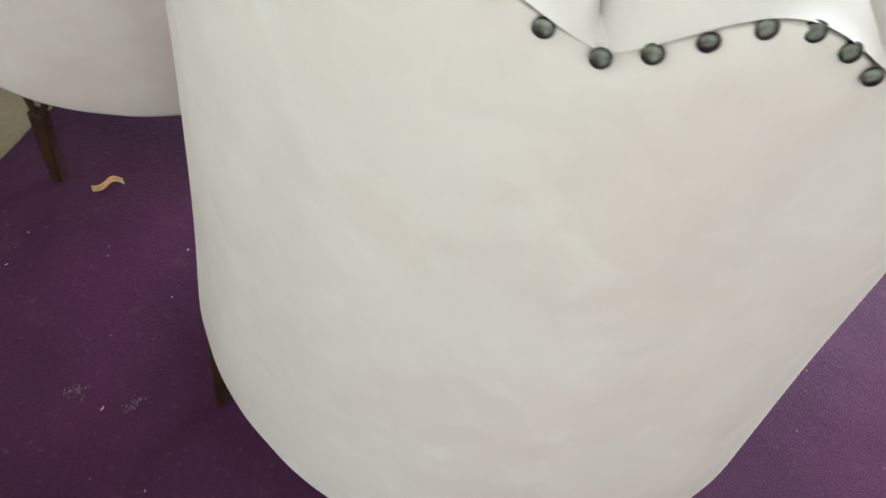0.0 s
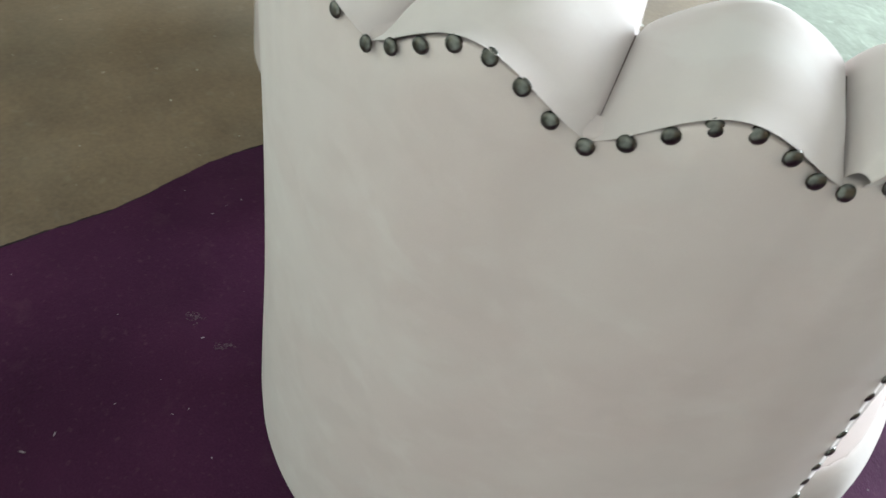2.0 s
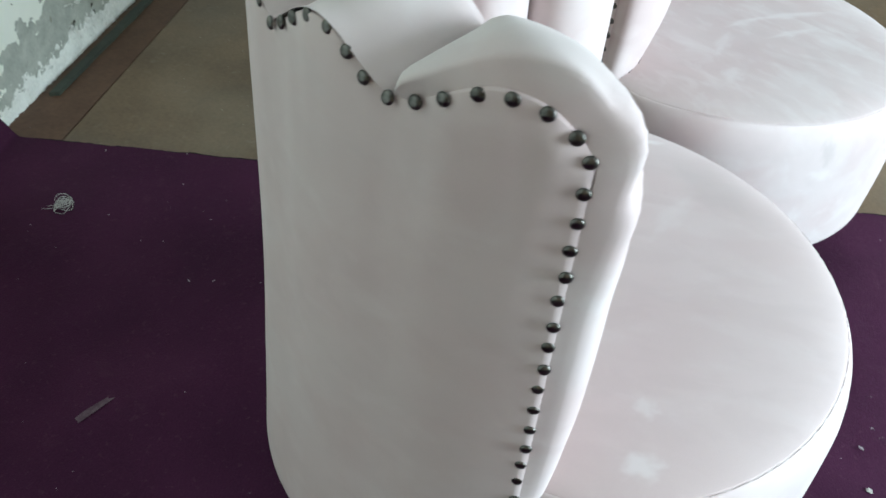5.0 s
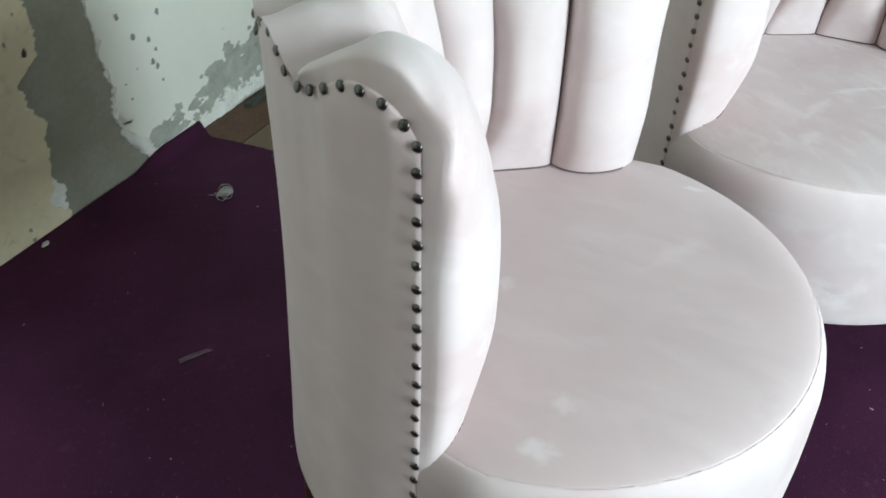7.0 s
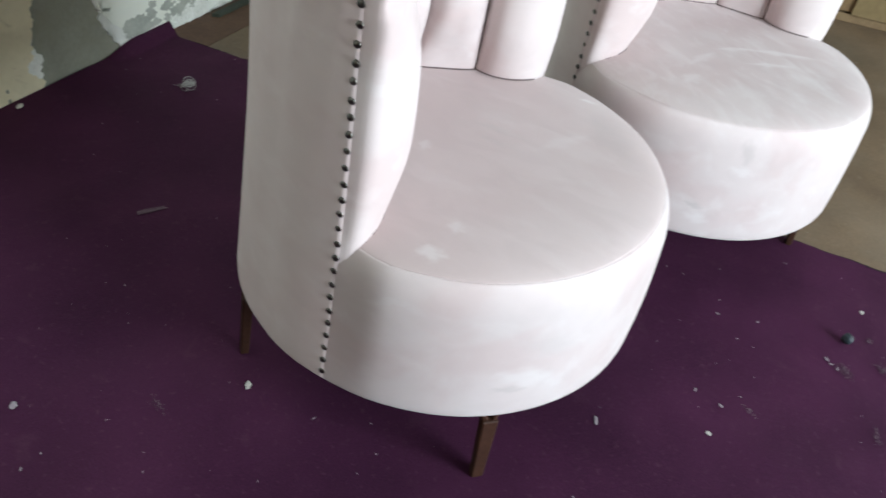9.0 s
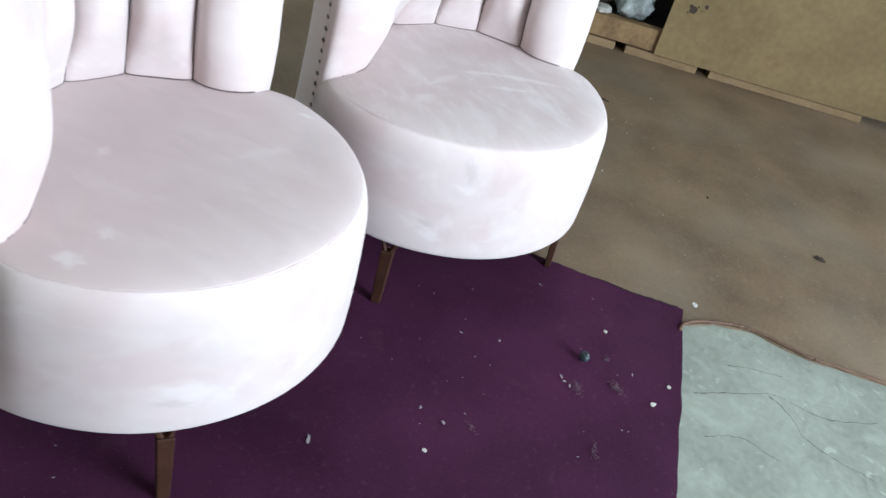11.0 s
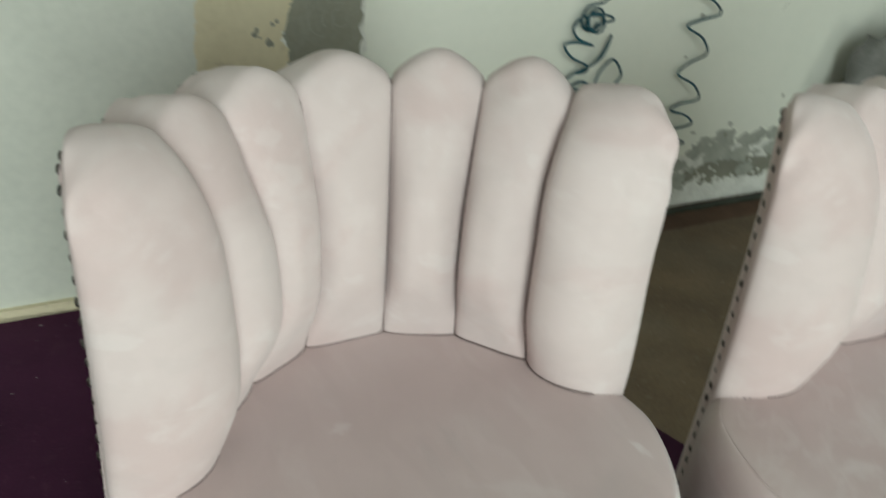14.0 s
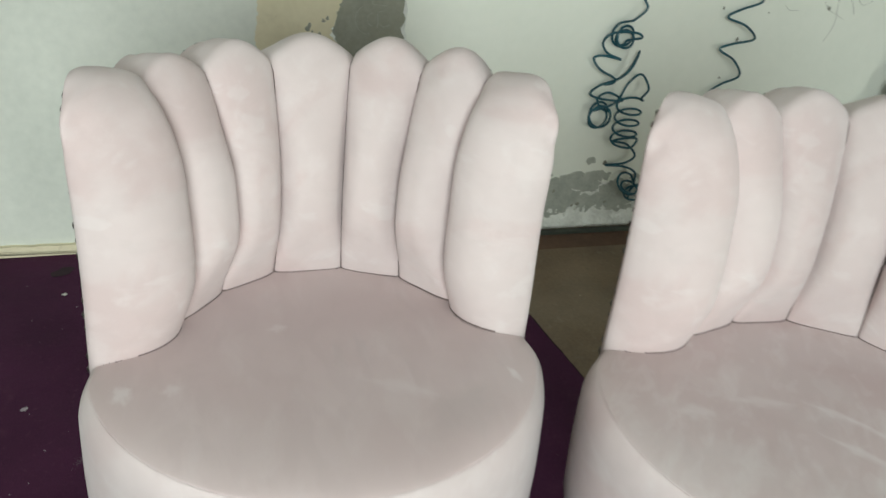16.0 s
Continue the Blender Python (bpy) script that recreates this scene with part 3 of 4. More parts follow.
def crumbs():
    """Crumbled plaster along the foot of the wall, and chips out of the paint."""
    rng = random.Random(4)
    bm = bmesh.new()
    for k in range(420):
        x = rng.choice((rng.uniform(0.66, 1.9), rng.uniform(0.8, 1.3)))
        top = at(BASE, x)
        z = 0.006 + abs(rng.gauss(0, 0.4)) * max(0.02, top)
        if z < top + 0.02:
            lump_into(bm, (x, WALL_Y - 0.001, z), rng.uniform(0.003, 0.011) * (1.2 - 0.5 * min(1, z / 0.1)), 0.5, k)
    tagged(obj("plaster_crumbs", bm, CHALK), "crumbled white plaster at the foot of the wall", "plaster crumbs", kind="stuff")
    bm = bmesh.new()
    for k in range(51):
        x, z = rng.uniform(0.4, 1.9), rng.uniform(0.1, 0.85)
        if k < 16:
            x, z = rng.gauss(0.14, 0.035), rng.gauss(0.62, 0.1)
        if k > 34:
            x, z = rng.gauss(0.52, 0.07), rng.gauss(0.32, 0.13)
        if k > 45:
            x, z = rng.uniform(-0.10, 0.13), rng.uniform(0.004, 0.034)
        r = rng.uniform(0.002, 0.008) * (1.5 if k > 45 else 1.0)
        n = 9
        ring = [bm.verts.new((x + r * rng.uniform(0.5, 1.2) * math.cos(a), WALL_Y - 0.0062, z + 1.3 * r * rng.uniform(0.5, 1.2) * math.sin(a))) for a in [i * math.tau / n for i in range(n)]]
        back = [bm.verts.new((v.co.x, WALL_Y - 0.002, v.co.z)) for v in ring]
        bm.faces.new(ring)
        for i in range(n):
            bm.faces.new((ring[i], back[i], back[(i + 1) % n], ring[(i + 1) % n]))
    tagged(obj("paint_chips", bm, CEMENT), "small grey chips out of the wall paint", "paint chips", kind="stuff")


crumbs()


def rubble():
    """Crumbled plaster that thickens towards the floor: an uneven sheet with a broken upper edge."""
    rows = []
    for j in range(19):
        row = []
        for i in range(330):
            x = 0.50 + i * 0.0048
            top = max(0.012, (0.075 + 0.032 * wobble(x, 3, 9.0, 9)) * smooth(0.48, 0.75, x))
            z = top * j / 18
            d = 0.004 + 0.005 * (1 - j / 18) + 0.0045 * wobble(x, z, 6.0, 55)
            row.append(on_wall(x, z - 0.003, max(0.0015, d) if j < 18 else -0.001))
        rows.append(row)
    tagged(obj("plaster_rubble", grid_mesh(rows), CHALK), "crumbled white plaster packed along the wall base", "plaster", kind="structure")
    # mottled patches where the paint is gone above it
    rng = random.Random(15)
    bm = bmesh.new()
    for k in range(250):
        x = rng.choice((rng.uniform(0.62, 1.9), rng.uniform(0.62, 1.2)))
        z = at(BASE, x) + rng.gauss(-0.015, 0.04)
        if k >= 170:
            x = 0.47 + 0.48 * rng.random() ** 0.7
            z = 0.035 + 0.11 * rng.random() * smooth(0.42, 0.70, x)
        r = rng.choice((rng.uniform(0.004, 0.014), rng.uniform(0.006, 0.034))) * (0.5 if z > at(BASE, x) + 0.03 else 1)
        if z < (0.055 if x > 0.75 else 0.03):
            continue
        n = 26
        ring = []
        for i in range(n):
            a = i * math.tau / n
            q = r * (1 + 0.55 * noise.noise((math.cos(a) * 1.7 + k, math.sin(a) * 1.7, 0)) + 0.35 * noise.noise((math.cos(a) * 5 + k, math.sin(a) * 5, 4)))
            ring.append(bm.verts.new((x + 1.5 * q * math.cos(a), WALL_Y - 0.0058 - 0.0004 * rng.random(), z + q * math.sin(a))))
        bm.faces.new(ring)
        back = [bm.verts.new((v.co.x, WALL_Y - 0.0052, v.co.z)) for v in ring]
        for i in range(n):
            bm.faces.new((ring[i], back[i], back[(i + 1) % n], ring[(i + 1) % n]))
    tagged(obj("bare_patches", bm, MOTTLE), "grey bare patches in the flaking wall paint", "plaster patches", kind="stuff")


rubble()


def scribble(name, strokes, r, material, label):
    """Thin drawn lines on the wall."""
    bm = bmesh.new()
    for st in strokes:
        tube_into(bm, spline([on_wall(x, z, h) for x, z, h in st], 6), r, 4)
    return tagged(obj(name, bm, material), label, "drawing", kind="structure")


ring = [(0.279 + 0.040 * math.cos(radians(a)), 0.664 + 0.040 * math.sin(radians(a)), 0.0006) for a in range(120, 275, 15)]
bow = [(0.286 + 0.013 * math.cos(radians(a)), 0.664 + 0.017 * math.sin(radians(a)), 0.0006) for a in range(80, 281, 20)]
scribble("chalk_scribble", [ring, bow, [(0.301, 0.642, 0.0006), (0.302, 0.665, 0.0006), (0.301, 0.683, 0.0006), (0.316, 0.686, 0.0006)], [(0.286, 0.72, 0.0006), (0.286, 0.705, 0.0006), (0.31, 0.703, 0.0006), (0.326, 0.701, 0.0006)], [(0.303, 0.655, 0.0006), (0.318, 0.645, 0.0006), (0.335, 0.65, 0.0006)]], 0.0007, SCRATCH, "pale scratched scribble on the grey cement")
scribble("pencil_scribble", [[(1.755, 0.755, 0.0058), (1.78, 0.73, 0.0058), (1.806, 0.72, 0.0058), (1.84, 0.705, 0.0058)], [(1.812, 0.80, 0.0058), (1.806, 0.755, 0.0058), (1.815, 0.70, 0.0058), (1.805, 0.66, 0.0058), (1.79, 0.63, 0.0058)], [(1.87, 0.80, 0.0058), (1.885, 0.765, 0.0058), (1.91, 0.75, 0.0058), (1.94, 0.765, 0.0058)], [(1.61, 0.74, 0.0058), (1.63, 0.726, 0.0058), (1.66, 0.728, 0.0058)], [(1.83, 0.79, 0.0058), (1.86, 0.76, 0.0058), (1.88, 0.72, 0.0058)]], 0.0006, GRAPHITE, "faint grey pencil scribble on the pale paint")

# ---- chairs ----
RADIUS, FLARE, DRUM_R = 0.3335, 0.0175, 0.3545
SEAT_Z, DRUM_Z = 0.436, 0.166
END = 88.6
OUT_T = [-END, -64.1, -40.9, -16.7, 16.7, 40.9, 64.1, END]
NAIL_Z = 0.7832


def plan(t, grow=0.0):
    """The round outline of the chair, by an angle from the middle of its back."""
    t = radians(t)
    return Vector(((RADIUS + grow) * math.sin(t), (RADIUS + grow) * math.cos(t), 0))


def flare(z):
    w = max(0.0, min(1.0, (0.60 - z) / 0.42))
    return FLARE * w ** 1.6


JOINT = {16.7: ((0.063, 0.226), (0.066, 0.231)), 40.9: ((0.163, 0.184), (0.172, 0.186)), 64.1: ((0.235, 0.092), (0.246, 0.094)),
         -16.7: ((0.060, 0.224), (0.056, 0.229)), -40.9: ((0.152, 0.163), (0.156, 0.174)), -64.1: ((0.218, 0.075), (0.232, 0.084))}


def joint_curve(k):
    """The seam between two channels, from the seat over the top to the nails outside."""
    t = OUT_T[k]
    s = 1 if t > 0 else -1
    (x0, y0), (x1, y1) = JOINT[t]
    o = plan(t)
    top = {16.7: 0.799, 40.9: 0.803, 64.1: 0.805, -16.7: 0.795, -40.9: 0.794, -64.1: 0.799}[t]
    a, b = Vector((s * x0, y0, 0.405)), Vector((s * x1, y1, 0.780))
    keep = 0.66 if t > 0 else 0.78
    mid = Vector((b.x * keep + o.x * (1 - keep), b.y * keep + o.y * (1 - keep), top))
    far = Vector((b.x * 0.28 + o.x * 0.72, b.y * 0.28 + o.y * 0.72, top - 0.012))
    bow = -(0.020 if t > 0 else 0.026) * Vector((o.x, o.y, 0)).normalized()
    pts = [a, a.lerp(b, 0.33) + bow, a.lerp(b, 0.66) + bow, b + 0.15 * bow, b.lerp(mid, 0.45) + Vector((0, 0, 0.012)), mid, far, o * 0.991 + Vector((0, 0, NAIL_Z))]
    return resample(spline(pts, 10), 48)


def resample(pts, n):
    d = [0.0]
    for a, b in zip(pts, pts[1:]):
        d.append(d[-1] + (b - a).length)
    out = []
    for k in range(n + 1):
        w = d[-1] * k / n
        i = max(1, min(len(d) - 1, next((j for j, v in enumerate(d) if v >= w - 1e-9), len(d) - 1)))
        f = (w - d[i - 1]) / max(1e-9, d[i] - d[i - 1])
        out.append(pts[i - 1].lerp(pts[i], f))
    return out


def nail_arc(k, n, grow=0.0):
    """The scalloped upper edge of the outside panel over channel k, from its first joint to its second."""
    t0, t1 = OUT_T[k], OUT_T[k + 1]
    out = []
    for i in range(n + 1):
        u = i / n
        lift = 0.031 * math.sin(math.pi * u) ** 1.5 if 0 < u < 1 else 0.0
        if k in (0, 6):
            w = 1 - u if k == 0 else u
            lift = 0.031 * smooth(0, 0.57, w) if w < 0.57 else 0.031 * (1 - max(0, (w - 0.6) / 0.4) ** 2.2 * 1.15)
        out.append(plan(t0 + (t1 - t0) * u, grow - 0.003) + Vector((0, 0, NAIL_Z + lift)))
    return out


def column(s, n):
    """The front edge of an arm, from the seat up to the nails' corner."""
    pts = [plan(s * END, flare(z) - 0.0015) + Vector((0, 0, z)) for z in (0.372, 0.44, 0.54, 0.65, 0.774)]
    return resample(spline(pts, 10), n)


# section of the arm's end, from the last seam round to the nails: metres inward and forward of the nails
ROLL = resample(spline([(0.113, -0.072, 0), (0.129, -0.052, 0), (0.133, -0.026, 0), (0.120, 0.003, 0), (0.092, 0.025, 0), (0.055, 0.035, 0), (0.022, 0.032, 0), (0.004, 0.019, 0), (0, 0, 0)], 8), 30)


def arm_lobe(k):
    """The padded end of an arm: a fat roll along its front edge and over the nails, closed by the last seam."""
    NU, NV = 30, 84
    side = -1 if k == 0 else 1
    col = column(side, 60)
    arc = nail_arc(k, 40)
    arc = arc[::-1] if side > 0 else arc
    joint = joint_curve(k + 1 if k == 0 else k)
    rim = resample(spline([*col[::10], *arc[4::4]], 8), 200)
    turn_at = 0.735
    rows = []
    for j in range(NV + 1):
        v = j / NV * 0.985
        o = rim[round(200 * v)]
        f = (v / turn_at * 0.70 if v < turn_at else 0.70 + 0.30 * (v - turn_at) / (1 - turn_at)) * 48
        g = joint[int(f)].lerp(joint[min(48, int(f) + 1)], f - int(f))
        chord = o - g
        h = Vector((chord.y, -chord.x, 0)).normalized()
        h = h if h.y < 0 else -h
        size = (0.050 + 0.026 * smooth(0.0, 0.15, v)) * (1 - 0.22 * smooth(0.50, 0.76, v)) * (1 - (0.61 if side < 0 else 0.54) * smooth(0.73, 0.89, v)) * (1 - 0.8 * smooth(0.965, 1.0, v))
        lean = 0.68 + 0.27 * smooth(0.25, 0.7, v)
        thin = 0.22 * (1 - smooth(0.60, 0.80, v))
        row = []
        for i in range(NU + 1):
            w = i / NU
            c = g.lerp(o, w)
            out = Vector((c.x, c.y, 0)).normalized()
            phi = radians(90 * smooth(0.58, 0.88, v) + 30 * smooth(0.88, 1.0, v))
            level = h.lerp(Vector((-0.95 * side, -0.35, 0)), 0.62 * (1 - w) ** 1.5 * smooth(0.05, 0.45, v)).lerp(Vector((0.22 * side, -1, 0)), w ** 1.2).normalized()
            n = math.cos(phi) * (level if phi < math.pi / 2 else -out) + math.sin(phi) * Vector((0, 0, 1))
            across = max(0.0, 1 - abs(2 * w ** lean - 1) ** 3.0) ** 0.5 * 0.95 * (1 - thin * w * w)
            p = c + n * size * across * (1 - 0.75 * (1 - w) ** 0.8 * (1 - smooth(0.02, 0.28, v)))
            p += n * 0.0016 * noise.noise((p.x * 14 + k, p.y * 14, p.z * 9)) * across
            fold = math.exp(-((v - 0.70) / 0.07) ** 2) * math.exp(-((w - 0.84) / 0.13) ** 2)
            p += n * 0.0056 * fold * math.sin(74 * v + 12 * w + 1.5 * math.sin(9 * w))
            d = ROLL[i] - (1 - w) * ROLL[0]
            low = 0.45 + 0.40 * w
            full = low + (1.0 - low) * smooth(0.0, 0.30, v)
            roll = c + full * Vector((-side * d.x, -d.y, 0)) + n * 0.0014 * noise.noise((c.x * 14 + k, c.y * 14, c.z * 9)) * across
            bulge = 0.0080 * math.exp(-((w - 0.84) / 0.15) ** 2) * min(1.0, (1 - w) / 0.12) * smooth(0.0, 0.16, v) * (1 - 0.7 * smooth(0.78, 0.95, v))
            row.append(roll.lerp(p, smooth(0.46, 0.70, v)) + out * bulge)
        rows.append(row)
    return grid_mesh(rows)


def channel(k):
    """A padded channel: a sheet hung between its four seams, blown out between them."""
    if k in (0, 6):
        return arm_lobe(k)
    NU, NV = 26, 48
    left, right = joint_curve(k), joint_curve(k + 1)
    top = nail_arc(k, NU)
    low = [left[0].lerp(right[0], i / NU) for i in range(NU + 1)]
    rows = []
    for j in range(NV + 1):
        v = j / NV
        row = []
        turn = radians(90 * smooth(0.66, 0.84, v) + 40 * smooth(0.84, 1.0, v))
        for i in range(NU + 1):
            u = i / NU
            c = left[j].lerp(right[j], u) + low[i].lerp(top[i], v) - (left[0].lerp(right[0], u)).lerp(left[NV].lerp(right[NV], u), v)
            out = Vector((c.x, c.y, 0)).normalized()
            across = max(0.0, 1 - abs(2 * u - 1) ** (2.9 + 3.0 * smooth(0.55, 0.85, v))) ** 0.52
            size = 0.007 + 0.043 * smooth(0.03, 0.36, v) - (0.036 if k == 1 else 0.031) * smooth(0.50, 0.82, v) - (0.009 if k == 1 else 0.013) * smooth(0.92, 1.0, v)
            n = -math.cos(turn) * out + math.sin(turn) * Vector((0, 0, 1)) if turn < math.pi / 2 else math.cos(turn) * -out + math.sin(turn) * Vector((0, 0, 1))
            p = c + n * size * across
            p += n * 0.0016 * noise.noise((p.x * 14 + k, p.y * 14, p.z * 9)) * across
            row.append(p)
        rows.append(row)
    return grid_mesh(rows)


SEAT = [(0.02, 0.4385), (0.2, 0.4385), (0.4, 0.438), (0.6, 0.4368), (0.75, 0.4348), (0.85, 0.4312), (0.90, 0.4279), (0.925, 0.4254), (0.938, 0.4237), (0.946, 0.4224), (0.950, 0.4214), (0.930, 0.416)]
RIM = [(0.91, 0.415), (0.938, 0.4205), (0.9480, 0.4218), (0.956, 0.4193), (0.965, 0.4154), (0.976, 0.4086), (0.986, 0.3995), (0.994, 0.3885)]


def over_seat(p):
    r = math.hypot(p.x, p.y) / (RADIUS + 0.004)
    line = [*SEAT[:-2], *RIM[3:], (1.0, 0.376)]
    return p.z - float(np.interp(r, [q[0] for q in line], [q[1] for q in line]))


def seat_crease(bm):
    """The line where the channel meets the seat."""
    pts = []
    for e in bm.edges:
        a, b = e.verts[0].co, e.verts[1].co
        ha, hb = over_seat(a), over_seat(b)
        if ha * hb < 0 and abs(a.z - b.z) > 0.5 * (a - b).length:
            pts.append(a.lerp(b, ha / (ha - hb)) + Vector((0, 0, 0.001)))
    pts.sort(key=lambda p: math.atan2(p.x, p.y + 0.1))
    return pts


def drum_wall(t0, t1, n, top, bottom, steps, front=False):
    """Rows of points round the chair from one angle to another; top may be a function of the angle."""
    rows = []
    for j in range(steps + 1):
        v = j / steps
        row = []
        for i in range(n + 1):
            t = t0 + (t1 - t0) * i / n
            zt = top(t) if callable(top) else top
            z = zt + (bottom - zt) * v
            side = smooth(0, 14, min(abs(t - END), abs(360 - END - t))) if front else 0.0
            p = plan(t, flare(z) + side * (DRUM_R - RADIUS - flare(z) + 0.003 * math.sin(math.pi * v)))
            p.z = z
            b = 0.0018 * noise.noise((p.x * 6, p.y * 6, z * 5)) * (smooth(0.0, 0.3, v) if front else 1.0)
            if not front:
                b -= 0.0042 * (1 - 0.75 * v) * sum(math.exp(-((t - q) / 4.5) ** 2) for q in OUT_T[1:-1])
                b += 0.0028 * math.exp(-v / 0.14) * noise.noise((t * 0.35, z * 9, 1.7))
                b += 0.0004 * math.exp(-(END - abs(t)) / 5) * noise.noise((t * 0.15, z * 34, 5.1))
            b += 0.007 * math.exp(-((t - 68) / 28) ** 2)
            row.append(p + plan(t).normalized() * b)
        rows.append(row)
    return rows


def rolled(rows, r=0.012):
    """Adds an edge that turns under at the bottom."""
    last = rows[-1]
    for a in (25, 50, 75, 90):
        ring = []
        for p in last:
            out = Vector((p.x, p.y, 0)).normalized()
            ring.append(p - out * r * (1 - math.cos(radians(a))) - Vector((0, 0, r * math.sin(radians(a)))))
        rows.append(ring)
    rows.append([Vector((p.x * 0.86, p.y * 0.86, rows[-1][0].z)) for p in rows[-1]])
    return rows


def arc_height(t):
    for k in range(7):
        if OUT_T[k] <= t <= OUT_T[k + 1] + 1e-6:
            arc = nail_arc(k, 24)
            f = (t - OUT_T[k]) / (OUT_T[k + 1] - OUT_T[k]) * 24
            i = min(23, int(f))
            return arc[i].lerp(arc[i + 1], f - i).z
    return NAIL_Z - 0.003


def nail_mesh():
    bm = bmesh.new()
    prof = [(0.0053, -0.0004), (0.0053, 0.0003), (0.0047, 0.0013), (0.0036, 0.0020), (0.0022, 0.0024), (0.0008, 0.0026)]
    n = 14
    rings = [[bm.verts.new((r * math.cos(a), r * math.sin(a), h)) for a in [i * math.tau / n for i in range(n)]] for r, h in prof]
    for a, b in zip(rings, rings[1:]):
        for i in range(n):
            bm.faces.new((a[i], a[(i + 1) % n], b[(i + 1) % n], b[i]))
    bm.faces.new(rings[-1])
    me = bpy.data.meshes.new("nail_head")
    bm.to_mesh(me)
    bm.free()
    me.materials.append(NAIL)
    for p in me.polygons:
        p.use_smooth = True
    return me


FEET = {(-1, -1): (-0.243, -0.231), (1, -1): (0.248, -0.225), (-1, 1): (-0.245, 0.239), (1, 1): (0.240, 0.258)}


def shell_chair():
    chair = new("shell_chair")
    # padded channels of the back
    for k in range(7):
        bm = channel(k)
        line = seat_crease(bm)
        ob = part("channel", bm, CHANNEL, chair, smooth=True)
        # dark tube laid in as shade where the channel meets the seat
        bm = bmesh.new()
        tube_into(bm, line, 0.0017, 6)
        part("seat_crease", bm, CREASE_SHADE, ob, "dusky tube as shade in the crease above the seat", smooth=True)
    # outside panel under the nails, down to the base
    rows = rolled(drum_wall(-END, END, 168, arc_height, DRUM_Z + 0.012, 22))
    tuck = [[Vector((p.x * f, p.y * f, p.z + dz)) for p in rows[0]] for f, dz in ((0.93, 0.001), (0.985, 0.0015), (0.996, 0.001))]
    rows = [*tuck, *rows]
    rows = [[row[0] * 0.97 + Vector((0, -0.004, row[0].z * 0.03)), *row, row[-1] * 0.97 + Vector((0, -0.004, row[-1].z * 0.03))] for row in rows]
    part("outside_panel", grid_mesh(rows), VELVET, chair, smooth=True)
    # front of the base
    rows = rolled(drum_wall(END, 360 - END, 90, 0.376, DRUM_Z + 0.012, 10, True))
    rim = [[Vector((p.x * f, p.y * f, z)) for p in rows[0]] for f, z in RIM]
    part("base_front", grid_mesh([*rim, *rows]), VELVET, chair, smooth=True)
    # bottom board
    bm = bmesh.new()
    bm.faces.new([bm.verts.new((p.x * 0.9, p.y * 0.9, DRUM_Z + 0.004)) for p in [plan(i * 6) for i in range(60)]])
    bmesh.ops.extrude_face_region(bm, geom=list(bm.faces))
    for i, v in enumerate(bm.verts):
        if i >= 60:
            v.co.z += 0.012
    part("bottom_board", bm, BLACK, chair)
    # domed seat with a soft rolled rim
    rows = []
    for f, z in SEAT:
        row = []
        for i in range(96):
            t = i * 3.75
            past = min(t - END, 360 - END - t)
            p = plan(t, -0.006 + 0.0060 * smooth(-1, 3, past) + flare(0.386) + smooth(0, 14, past) * (DRUM_R - RADIUS - flare(0.386))) * f
            row.append((p.x, p.y, z + 0.002 * noise.noise((p.x * 6, p.y * 6, 0)) * (1 - f ** 6)))
        rows.append(row)
    bm = grid_mesh(rows, closed_u=True)
    bm.verts.ensure_lookup_table()
    bm.faces.new(bm.verts[:96])
    seat = part("seat", bm, VELVET, chair, smooth=True)
    bm = bmesh.new()
    for i in range(150):
        t = 118 + 0.85 * i
        if i % 5:
            tube_into(bm, [plan(t + d, DRUM_R - RADIUS) * 0.9535 + Vector((0, 0, 0.4207 + 0.0005 * math.sin(t))) for d in (0, 0.28, 0.56)], 0.0005, 4)
    part("stitching", bm, VELVET, seat, "row of small stitches under the rim")
    # dark tubes that put crease shade into the valleys between channels
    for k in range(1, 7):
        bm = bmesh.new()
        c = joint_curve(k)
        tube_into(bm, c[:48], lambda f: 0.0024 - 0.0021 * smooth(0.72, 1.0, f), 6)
        part("channel_seam", bm, CREASE_SHADE, chair, smooth=True)
    # nail heads: along the scallops and down the front edges
    nail = nail_mesh()
    spots = []
    for k in range(7):
        arc = resample(nail_arc(k, 40, 0.0030), 7)
        arc = arc[1:] if k == 0 else arc
        for i, p in enumerate(arc[:-1] if k < 6 else arc[:-1]):
            spots.append((p - Vector((0, 0, 0.0015)), OUT_T[k] + (OUT_T[k + 1] - OUT_T[k]) * (i + (k == 0)) / 7))
    for s in (-1, 1):
        z = 0.7795
        while z > 0.18:
            spots.append((plan(s * (END - 0.6), 0.0004 + flare(z) - 0.002 * smooth(0.7, 0.78, z)) + Vector((0, 0, z)), s * END))
            z -= 0.0237
    rng = random.Random(7)
    for p, t in spots:
        ob = new("nail_head", nail)
        ob.parent = chair
        n = Vector((math.sin(radians(t)), math.cos(radians(t)) * 1.1, 0.15 if p.z > 0.77 else 0.0))
        jit = Vector((rng.uniform(-1, 1), rng.uniform(-1, 1), rng.uniform(-1, 1)))
        ob.matrix_local = Matrix.Translation(p + 0.0012 * jit) @ (n + 0.15 * jit).to_track_quat("Z", "Y").to_matrix().to_4x4()
